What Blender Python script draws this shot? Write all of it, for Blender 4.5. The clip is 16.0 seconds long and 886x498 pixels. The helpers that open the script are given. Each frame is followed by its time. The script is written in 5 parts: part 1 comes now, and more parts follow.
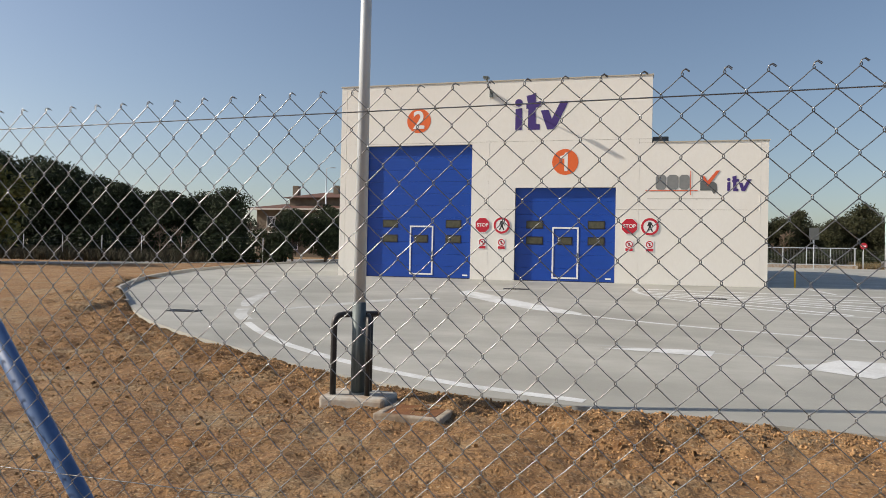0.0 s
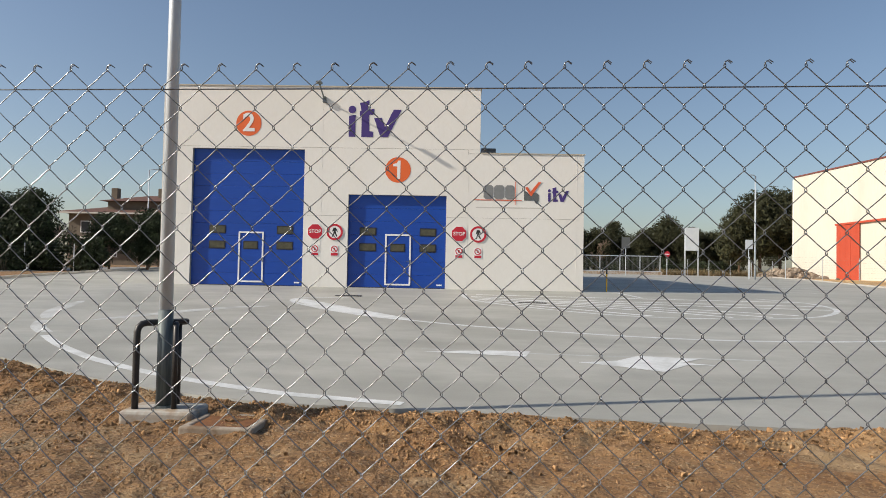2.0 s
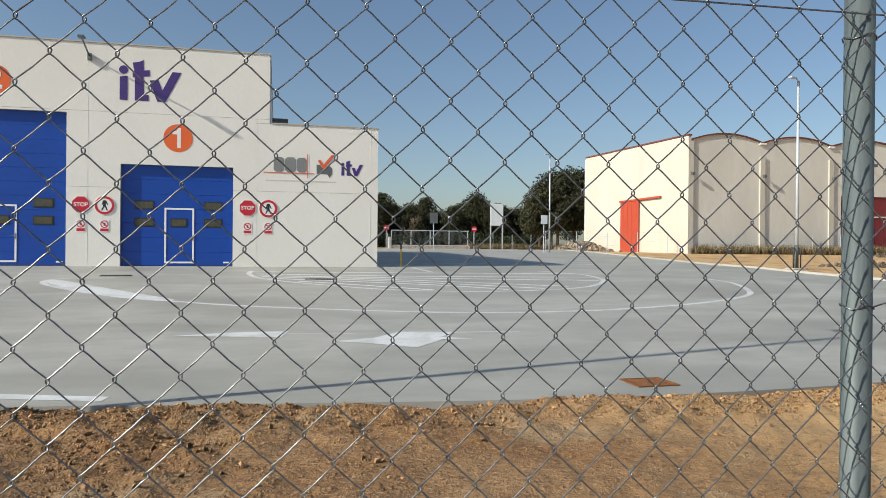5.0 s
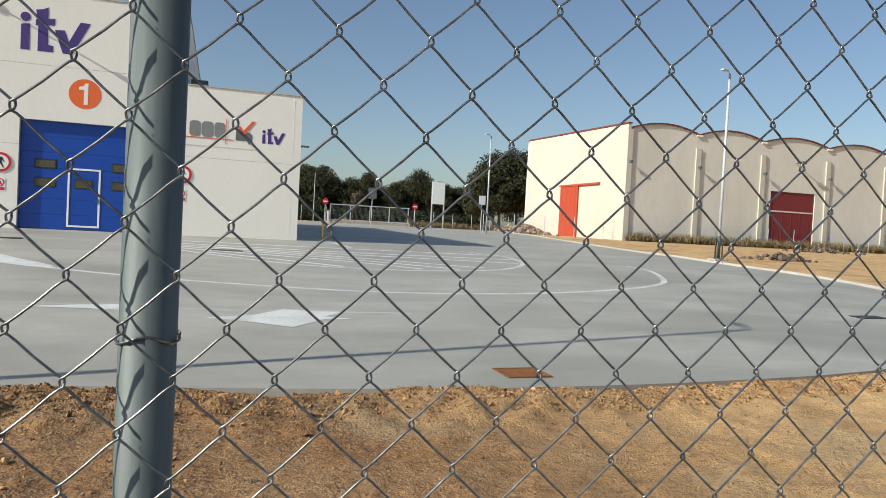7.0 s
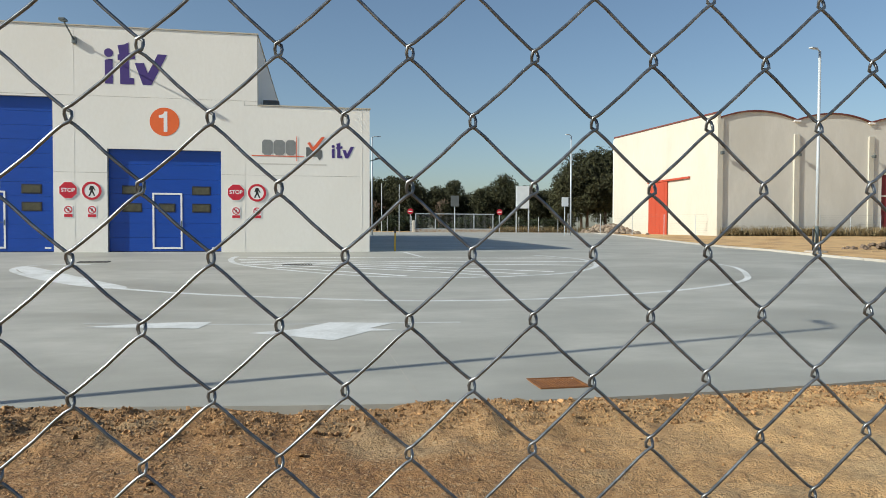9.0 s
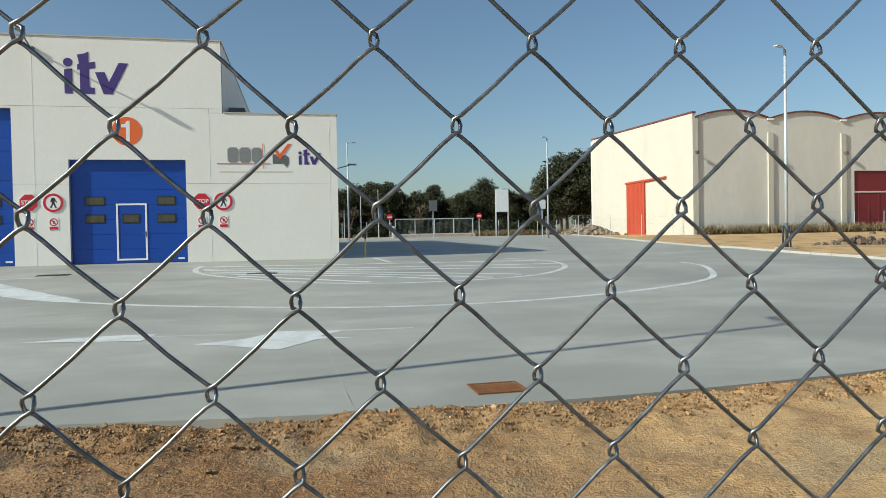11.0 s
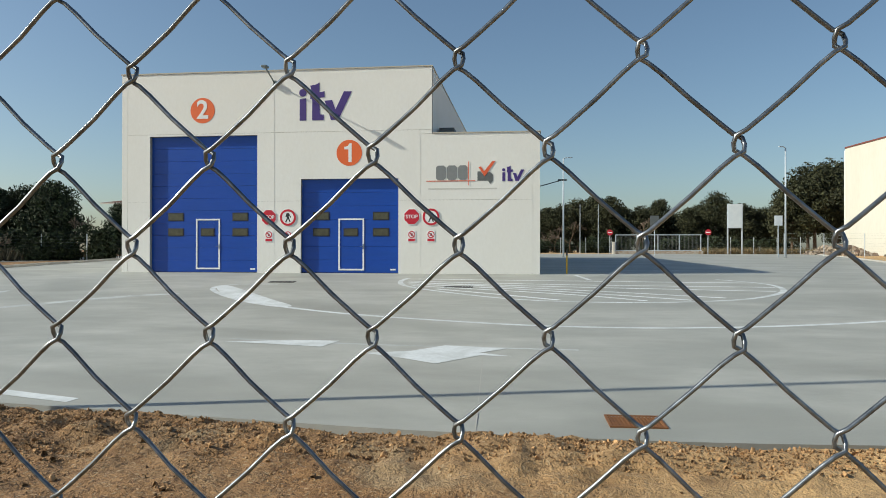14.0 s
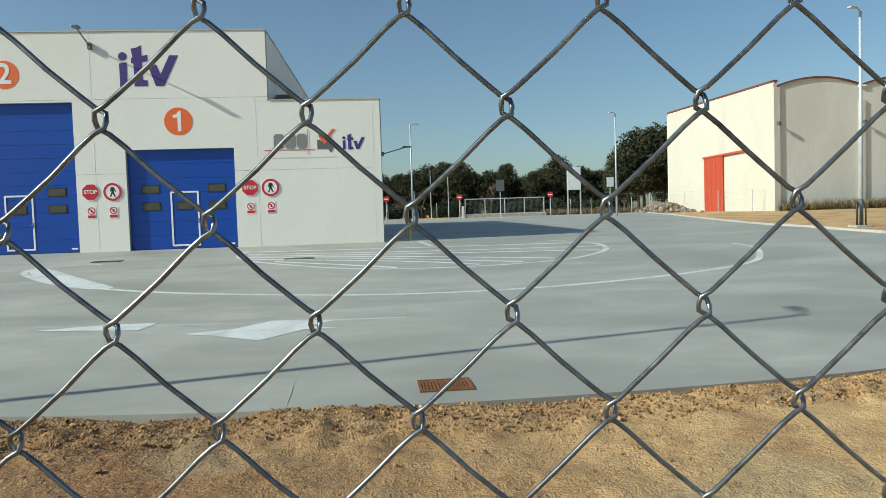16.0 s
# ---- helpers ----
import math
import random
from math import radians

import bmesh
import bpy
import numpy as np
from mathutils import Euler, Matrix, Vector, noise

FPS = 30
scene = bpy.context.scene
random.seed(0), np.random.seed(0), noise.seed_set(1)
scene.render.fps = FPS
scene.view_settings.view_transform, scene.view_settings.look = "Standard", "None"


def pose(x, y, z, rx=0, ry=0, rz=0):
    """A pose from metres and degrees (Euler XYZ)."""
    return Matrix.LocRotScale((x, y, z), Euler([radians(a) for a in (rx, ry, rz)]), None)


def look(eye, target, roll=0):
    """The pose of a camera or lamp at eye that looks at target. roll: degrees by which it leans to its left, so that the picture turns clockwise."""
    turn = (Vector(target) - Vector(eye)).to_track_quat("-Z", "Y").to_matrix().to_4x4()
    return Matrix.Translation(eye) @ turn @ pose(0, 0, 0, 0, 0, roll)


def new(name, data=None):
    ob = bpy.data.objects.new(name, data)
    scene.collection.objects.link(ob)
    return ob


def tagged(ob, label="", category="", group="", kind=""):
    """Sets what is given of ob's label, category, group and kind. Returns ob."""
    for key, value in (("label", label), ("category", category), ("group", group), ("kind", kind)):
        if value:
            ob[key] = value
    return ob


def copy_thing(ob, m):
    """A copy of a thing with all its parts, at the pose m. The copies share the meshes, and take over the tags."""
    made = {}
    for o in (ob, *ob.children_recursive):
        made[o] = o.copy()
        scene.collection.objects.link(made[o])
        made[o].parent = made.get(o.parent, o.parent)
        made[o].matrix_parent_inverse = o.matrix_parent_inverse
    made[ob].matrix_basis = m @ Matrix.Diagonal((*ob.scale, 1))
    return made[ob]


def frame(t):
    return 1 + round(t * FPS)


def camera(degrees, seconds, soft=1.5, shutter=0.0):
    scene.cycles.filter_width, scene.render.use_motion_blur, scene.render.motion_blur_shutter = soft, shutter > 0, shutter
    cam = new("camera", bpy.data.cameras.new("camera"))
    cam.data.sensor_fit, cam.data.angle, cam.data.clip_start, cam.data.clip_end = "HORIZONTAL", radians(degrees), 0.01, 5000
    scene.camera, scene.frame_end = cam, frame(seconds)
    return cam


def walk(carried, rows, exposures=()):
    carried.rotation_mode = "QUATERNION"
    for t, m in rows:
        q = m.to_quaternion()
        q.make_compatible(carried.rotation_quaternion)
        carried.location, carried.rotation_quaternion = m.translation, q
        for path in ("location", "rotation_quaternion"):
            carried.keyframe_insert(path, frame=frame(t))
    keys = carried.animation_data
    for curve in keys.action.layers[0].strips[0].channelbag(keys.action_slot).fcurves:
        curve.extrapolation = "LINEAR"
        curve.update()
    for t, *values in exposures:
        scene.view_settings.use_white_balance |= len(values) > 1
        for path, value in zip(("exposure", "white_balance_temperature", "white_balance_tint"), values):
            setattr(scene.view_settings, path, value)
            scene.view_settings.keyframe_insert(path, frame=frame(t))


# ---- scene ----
# ================= camera and walk =================
cam = camera(64.65, 16.0, soft=0.9)
PATH = [
    (0, pose(4.321, -28.438, 0.841, 90.78, -1.21, 14.42)),
    (0.5, pose(4.320, -28.458, 0.836, 90.51, -1.69, 15.33)),
    (1, pose(4.356, -28.458, 0.826, 92.62, -1.15, 10.40)),
    (1.5, pose(4.403, -28.420, 0.801, 89.99, -0.99, 2.50)),
    (2, pose(4.555, -28.388, 0.804, 91.68, -1.06, 1.30)),
    (2.5, pose(4.707, -28.387, 0.786, 90.35, -1.23, 1.03)),
    (3, pose(4.948, -28.271, 0.776, 89.93, -0.57, -5.21)),
    (3.5, pose(5.115, -28.161, 0.800, 91.69, -0.77, -5.68)),
    (4, pose(5.354, -28.177, 0.801, 90.04, -1.02, -5.84)),
    (4.5, pose(5.552, -28.126, 0.812, 89.37, -1.49, -10.65)),
    (5, pose(5.672, -27.935, 0.817, 89.87, -0.54, -13.30)),
    (7.3, pose(6.898, -27.567, 0.837, 88.06, -2.77, -18.22)),
    (7.5, pose(7.008, -27.560, 0.840, 88.28, -0.65, -17.30)),
    (7.7, pose(7.112, -27.521, 0.824, 88.04, -0.70, -18.34)),
    (8, pose(7.249, -27.450, 0.847, 89.80, -0.50, -14.39)),
    (10.5, pose(7.934, -27.407, 0.841, 86.17, -0.26, -8.97)),
    (11, pose(8.136, -27.347, 0.823, 88.89, 1.07, -11.45)),
    (11.5, pose(8.421, -27.396, 0.849, 88.78, 0.17, -8.70)),
    (12, pose(8.642, -27.367, 0.843, 88.58, -0.77, -13.20)),
    (12.5, pose(8.862, -27.337, 0.859, 89.84, 0.83, -9.83)),
    (13, pose(9.066, -27.417, 0.863, 88.12, -0.30, -9.73)),
    (13.5, pose(9.151, -27.378, 0.873, 89.11, -0.40, -3.53)),
    (14, pose(9.100, -27.345, 0.885, 90.21, -0.09, 6.91)),
    (14.5, pose(9.213, -27.384, 0.923, 90.15, -1.03, 15.36)),
    (15, pose(9.361, -27.391, 0.870, 88.77, -1.76, 11.47)),
    (15.5, pose(9.445, -27.303, 0.900, 86.93, 0.34, -1.77)),
    (16, pose(9.608, -27.329, 0.937, 87.32, 1.85, -4.78)),
]
# the clip's white balance drifts greener on the way
walk(cam, PATH, [(0.0, 0.06, 7000, 13), (2.0, 0.02, 6850, 12), (3.0, 0.0, 6650, 9), (5.2, 0.0, 6550, 8), (7.4, 0.0, 6650, 8), (8.2, 0.0, 6550, 6), (10.3, -0.04, 6450, 4), (11.0, -0.06, 6350, 1), (14.0, -0.04, 6450, 3), (15.0, -0.04, 6450, 3), (16.0, -0.06, 6250, -3)])

# ================= light =================
SUN_EL, SUN_FROM = radians(30.0), (-0.9724, -0.2334)   # height of the sun, the horizontal way towards it
scene.view_settings.exposure = 0.0
world = bpy.data.worlds.new("sky")
scene.world = world
world.use_nodes = True
wn = world.node_tree.nodes
sky = wn.new("ShaderNodeTexSky")
sky.sky_type = "NISHITA"
sky.sun_disc = False
sky.sun_elevation = SUN_EL
sky.sun_rotation = math.atan2(SUN_FROM[0], SUN_FROM[1])
sky.altitude = 100
sky.air_density, sky.dust_density, sky.ozone_density = 1.0, 1.5, 2.3
wn["Background"].inputs[1].default_value = 0.116
world.node_tree.links.new(sky.outputs[0], wn["Background"].inputs[0])
sun = new("sun", bpy.data.lights.new("sun", "SUN"))
sun.data.energy, sun.data.angle, sun.data.color = 5.6, radians(0.55), (1.0, 0.93, 0.82)
sun.matrix_world = look((-60, -15, 60), (-60 - 50 * SUN_FROM[0] * math.cos(SUN_EL), -15 - 50 * SUN_FROM[1] * math.cos(SUN_EL), 60 - 50 * math.sin(SUN_EL)))

# ================= helpers =================
R = random.Random(7)


def thing(name, label, category, place=(0, 0, 0), group="", kind=""):
    ob = new(name)
    ob.location = place
    return tagged(ob, label, category, group, kind)


def mesh_of(name, bm, material, smooth=False):
    me = bpy.data.meshes.new(name)
    bmesh.ops.recalc_face_normals(bm, faces=bm.faces)
    bm.to_mesh(me)
    bm.free()
    if smooth:
        me.polygons.foreach_set("use_smooth", [True] * len(me.polygons))
    me.materials.append(material)
    return me


def part(name, bm, material, parent=None, label="", smooth=False):
    ob = new(name, mesh_of(name, bm, material, smooth))
    ob.parent = parent
    return tagged(ob, label)


def box(bm, x0, x1, y0, y1, z0, z1, bevel=0.0):
    m = Matrix.LocRotScale(((x0 + x1) / 2, (y0 + y1) / 2, (z0 + z1) / 2), None, (x1 - x0, y1 - y0, z1 - z0))
    vs = bmesh.ops.create_cube(bm, size=1, matrix=m)["verts"]
    if bevel:
        es = list({e for v in vs for e in v.link_edges})
        bmesh.ops.bevel(bm, geom=es, offset=bevel, segments=2, affect="EDGES", profile=0.5)
    return bm


def boxed(*a, bevel=0.0):
    return box(bmesh.new(), *a, bevel=bevel)


def rod(bm, p, q, r0, r1=None, n=10):
    p, q = Vector(p), Vector(q)
    d = q - p
    m = Matrix.Translation((p + q) / 2) @ d.to_track_quat("Z", "Y").to_matrix().to_4x4()
    bmesh.ops.create_cone(bm, cap_ends=True, segments=n, radius1=r0, radius2=r0 if r1 is None else r1, depth=d.length, matrix=m)
    return bm


def tube_data(pts, r, n, verts, faces):
    """A bent round bar along pts, added to the lists."""
    pts = [Vector(p) for p in pts]
    side = None
    base = len(verts)
    for k, p in enumerate(pts):
        d = (pts[min(k + 1, len(pts) - 1)] - pts[max(k - 1, 0)]).normalized()
        if side is None:
            side = d.orthogonal().normalized()
        side = (side - d * side.dot(d)).normalized()
        up = d.cross(side)
        for j in range(n):
            a = 2 * math.pi * j / n
            verts.append(tuple(p + r * (math.cos(a) * side + math.sin(a) * up)))
    for k in range(len(pts) - 1):
        for j in range(n):
            a, b = base + k * n + j, base + k * n + (j + 1) % n
            faces.append((a, b, b + n, a + n))
    faces.append(tuple(base + j for j in range(n))[::-1])
    faces.append(tuple(base + (len(pts) - 1) * n + j for j in range(n)))


def tube_mesh(name, paths, r, n, material):
    vs, fs = [], []
    for p in paths:
        tube_data(p, r, n, vs, fs)
    me = bpy.data.meshes.new(name)
    me.from_pydata(vs, [], fs)
    me.polygons.foreach_set("use_smooth", [True] * len(me.polygons))
    me.materials.append(material)
    return me


def tube(name, paths, r, n, material, parent=None, label=""):
    ob = new(name, tube_mesh(name, paths, r, n, material))
    ob.parent = parent
    return tagged(ob, label)


def plate(pts, y0, y1, bm=None):
    """A flat shape in the facade's plane, from its corners (x, z), between the depths y0 and y1."""
    bm = bm or bmesh.new()
    a = [bm.verts.new((x, y0, z)) for x, z in pts]
    b = [bm.verts.new((x, y1, z)) for x, z in pts]
    bm.faces.new(a)
    bm.faces.new(b[::-1])
    for k in range(len(pts)):
        bm.faces.new((a[k], b[k], b[(k + 1) % len(pts)], a[(k + 1) % len(pts)]))
    return bm


def ring_pts(cx, cz, r, n=40, turn=0.0):
    return [(cx + r * math.cos(turn + 2 * math.pi * k / n), cz + r * math.sin(turn + 2 * math.pi * k / n)) for k in range(n)]


def annulus(cx, cz, r0, r1, y0, y1, n=40):
    bm = bmesh.new()
    rings = [[bm.verts.new((x, y, z)) for x, z in ring_pts(cx, cz, r, n)] for r, y in ((r0, y1), (r0, y0), (r1, y0), (r1, y1))]
    for i in range(4):
        p, q = rings[i], rings[(i + 1) % 4]
        for k in range(n):
            bm.faces.new((p[k], p[(k + 1) % n], q[(k + 1) % n], q[k]))
    return bm


def letters(name, text, x, z, y, size, material, parent, label="", depth=0.004):
    cu = bpy.data.curves.new(name, "FONT")
    cu.body, cu.size, cu.extrude, cu.align_x, cu.align_y, cu.offset = text, size, depth, "CENTER", "CENTER", size * 0.02
    tmp = new("tmp_text", cu)
    bpy.context.view_layer.update()
    me = bpy.data.meshes.new_from_object(tmp.evaluated_get(bpy.context.evaluated_depsgraph_get()))
    bpy.data.objects.remove(tmp)
    me.materials.clear()
    me.materials.append(material)
    me.transform(Matrix.Translation((x, y, z)) @ Matrix.Rotation(radians(90), 4, "X"))
    ob = new(name, me)
    ob.parent = parent
    return tagged(ob, label)


# ================= materials =================
def surface(name, c1, c2, scale=20.0, rough=0.6, metal=0.0, bump=0.0, stain=None, stain_scale=0.6, stain_amount=0.5, rough_var=0.1, stretch=(1, 1, 1), island=0.0, own=False, bump_scale=None):
    """Two tones of grain, a slower layer of stains, uneven gloss and a fine relief."""
    m = bpy.data.materials.new(name)
    m.use_nodes = True
    t = m.node_tree
    n, lk = t.nodes, t.links.new
    b = n["Principled BSDF"]
    if own:
        co = n.new("ShaderNodeTexCoord").outputs["Object"]
    else:
        co = n.new("ShaderNodeNewGeometry").outputs["Position"]
    mp = n.new("ShaderNodeMapping")
    mp.inputs["Scale"].default_value = stretch
    lk(co, mp.inputs[0])
    fine = n.new("ShaderNodeTexNoise")
    fine.inputs["Scale"].default_value, fine.inputs["Detail"].default_value, fine.inputs["Roughness"].default_value = scale, 6, 0.65
    lk(mp.outputs[0], fine.inputs["Vector"])
    ramp = n.new("ShaderNodeMapRange")
    ramp.inputs[1].default_value, ramp.inputs[2].default_value = 0.3, 0.7
    lk(fine.outputs[0], ramp.inputs[0])
    mix = n.new("ShaderNodeMix")
    mix.data_type = "RGBA"
    mix.inputs[6].default_value, mix.inputs[7].default_value = (*c1, 1), (*c2, 1)
    lk(ramp.outputs[0], mix.inputs[0])
    col = mix.outputs[2]
    if stain:
        slow = n.new("ShaderNodeTexNoise")
        slow.inputs["Scale"].default_value, slow.inputs["Detail"].default_value, slow.inputs["Distortion"].default_value = stain_scale, 5, 0.6
        lk(mp.outputs[0], slow.inputs["Vector"])
        r2 = n.new("ShaderNodeMapRange")
        r2.inputs[1].default_value, r2.inputs[2].default_value, r2.inputs[4].default_value = 0.42, 0.68, stain_amount
        lk(slow.outputs[0], r2.inputs[0])
        m2 = n.new("ShaderNodeMix")
        m2.data_type = "RGBA"
        m2.inputs[7].default_value = (*stain, 1)
        lk(r2.outputs[0], m2.inputs[0])
        lk(col, m2.inputs[6])
        col = m2.outputs[2]
    if island:
        rnd = n.new("ShaderNodeNewGeometry").outputs["Random Per Island"] if island > 0 else n.new("ShaderNodeObjectInfo").outputs["Random"]
        r3 = n.new("ShaderNodeMapRange")
        r3.inputs[3].default_value, r3.inputs[4].default_value = 1 - abs(island), 1 + abs(island)
        lk(rnd, r3.inputs[0])
        hsv = n.new("ShaderNodeHueSaturation")
        lk(col, hsv.inputs["Color"])
        lk(r3.outputs[0], hsv.inputs["Value"])
        col = hsv.outputs[0]
    lk(col, b.inputs["Base Color"])
    rr = n.new("ShaderNodeMapRange")
    rr.inputs[3].default_value, rr.inputs[4].default_value = max(0.02, rough - rough_var), min(1, rough + rough_var)
    lk(fine.outputs[0], rr.inputs[0])
    lk(rr.outputs[0], b.inputs["Roughness"])
    b.inputs["Metallic"].default_value = metal
    if bump:
        bp = n.new("ShaderNodeBump")
        bp.inputs["Strength"].default_value, bp.inputs["Distance"].default_value = 0.8, bump
        src = fine
        if bump_scale:
            src = n.new("ShaderNodeTexNoise")
            src.inputs["Scale"].default_value, src.inputs["Detail"].default_value = bump_scale, 8
            lk(mp.outputs[0], src.inputs["Vector"])
        lk(src.outputs[0], bp.inputs["Height"])
        lk(bp.outputs[0], b.inputs["Normal"])
    return m


PANEL = surface("cream_precast_concrete", (0.77, 0.755, 0.705), (0.81, 0.80, 0.755), 9, 0.7, bump=0.002, stain=(0.72, 0.695, 0.63), stain_scale=0.35, stain_amount=0.35, stretch=(1, 1, 0.5), bump_scale=60)
BACKING = surface("joint_grey", (0.35, 0.34, 0.31), (0.42, 0.41, 0.38), 30, 0.9)
COPING = surface("coping_metal", (0.45, 0.41, 0.34), (0.52, 0.48, 0.4), 6, 0.5, metal=0.0)
BLUE = surface("blue_door_enamel", (0.004, 0.052, 0.33), (0.005, 0.064, 0.38), 3, 0.34, bump=0.0006, stain=(0.004, 0.055, 0.29), stain_amount=0.4, stretch=(1, 1, 6), bump_scale=90)
WHITE = surface("white_paint", (0.78, 0.78, 0.77), (0.84, 0.84, 0.83), 30, 0.45)
FRESH = surface("white_road_paint", (0.6, 0.63, 0.64), (0.74, 0.76, 0.77), 12, 0.65, stain=(0.46, 0.48, 0.47), stain_scale=1.2, stain_amount=0.55)
WORN = surface("worn_road_paint", (0.52, 0.55, 0.56), (0.66, 0.69, 0.7), 14, 0.7, stain=(0.36, 0.38, 0.37), stain_scale=1.6, stain_amount=0.6)
FAINT = surface("faded_road_paint", (0.40, 0.42, 0.42), (0.54, 0.57, 0.57), 14, 0.75, stain=(0.33, 0.34, 0.33), stain_scale=0.9, stain_amount=0.95)
ORANGE = surface("orange_film", (0.75, 0.13, 0.03), (0.8, 0.15, 0.035), 8, 0.45)
PURPLE = surface("purple_film", (0.055, 0.03, 0.17), (0.065, 0.036, 0.2), 8, 0.45)
LOGO_GREY = surface("dark_grey_film", (0.10, 0.11, 0.11), (0.13, 0.14, 0.14), 8, 0.5)
LOGO_MID = surface("mid_grey_film", (0.19, 0.2, 0.2), (0.23, 0.24, 0.24), 8, 0.5)
LOGO_RED = surface("red_orange_film", (0.68, 0.11, 0.04), (0.75, 0.13, 0.05), 8, 0.5)
PALE = surface("pale_print", (0.55, 0.53, 0.48), (0.6, 0.58, 0.53), 8, 0.6)
SIGN_RED = surface("red_sign_film", (0.5, 0.015, 0.035), (0.56, 0.02, 0.04), 8, 0.4)
BLACK = surface("black_paint", (0.012, 0.012, 0.013), (0.03, 0.03, 0.03), 25, 0.45, bump=0.0005)
PANE = surface("dark_acrylic_pane", (0.055, 0.055, 0.04), (0.1, 0.095, 0.065), 6, 0.12)
GALV = surface("galvanised_steel", (0.13, 0.155, 0.155), (0.24, 0.265, 0.265), 40, 0.46, metal=0.7, stain=(0.1, 0.12, 0.12), stain_scale=6, stain_amount=0.6, stretch=(1, 1, 0.25))
POST = surface("weathered_galvanised_tube", (0.085, 0.115, 0.12), (0.17, 0.205, 0.21), 45, 0.6, metal=0.3, stain=(0.06, 0.08, 0.085), stain_scale=12, stain_amount=0.8, stretch=(1, 1, 0.06))
WIRE = surface("galvanised_wire", (0.14, 0.156, 0.172), (0.34, 0.365, 0.385), 160, 0.33, metal=0.85, stain=(0.09, 0.095, 0.095), stain_scale=25, stain_amount=0.6)
POLE = surface("galvanised_lamp_pole", (0.40, 0.46, 0.52), (0.54, 0.6, 0.65), 14, 0.45, metal=0.12, stain=(0.42, 0.44, 0.45), stain_scale=3, stretch=(1, 1, 0.2))
# steel brace tube; the reflected blue sky is painted into its base colour
BRACE = surface("sky_tinted_brace_steel", (0.045, 0.11, 0.26), (0.07, 0.15, 0.32), 30, 0.4, stain=(0.04, 0.09, 0.2), stain_scale=8)
YELLOW = surface("yellow_post_paint", (0.7, 0.42, 0.02), (0.75, 0.48, 0.03), 20, 0.5)
CONCRETE = surface("pale_floated_concrete", (0.29, 0.295, 0.268), (0.41, 0.412, 0.38), 1.1, 0.6, bump=0.004, stain=(0.25, 0.254, 0.228), stain_scale=0.3, stain_amount=0.85, stretch=(0.7, 1.3, 1), bump_scale=35)
KERB = surface("kerb_concrete", (0.34, 0.335, 0.31), (0.43, 0.42, 0.39), 18, 0.8, bump=0.004, stain=(0.35, 0.31, 0.25), stain_scale=1.5, island=-0.06)
PLINTH = surface("plinth_concrete", (0.36, 0.35, 0.32), (0.46, 0.45, 0.41), 15, 0.85, bump=0.006, stain=(0.27, 0.18, 0.1), stain_scale=4, stain_amount=0.85)
COLLAR = surface("soil_stained_concrete", (0.27, 0.23, 0.18), (0.38, 0.34, 0.28), 12, 0.9, bump=0.008, stain=(0.14, 0.08, 0.035), stain_scale=4, stain_amount=0.8)
RUBBLE = surface("grey_brown_rubble", (0.16, 0.12, 0.09), (0.3, 0.25, 0.19), 5, 0.95, island=0.4)
RUST = surface("rusted_cast_iron", (0.15, 0.06, 0.02), (0.27, 0.115, 0.035), 22, 0.8, metal=0.2, bump=0.004, stain=(0.09, 0.035, 0.018), stain_scale=5)
DIRT = surface("ochre_soil", (0.145, 0.068, 0.023), (0.335, 0.182, 0.071), 9.0, 0.95, bump=0.03, stain=(0.36, 0.23, 0.112), stain_scale=0.5, stain_amount=0.55, bump_scale=55)
STONE = surface("soil_clods_and_stones", (0.2, 0.108, 0.044), (0.44, 0.27, 0.13), 6, 0.95, bump=0.01, island=0.5, bump_scale=40)


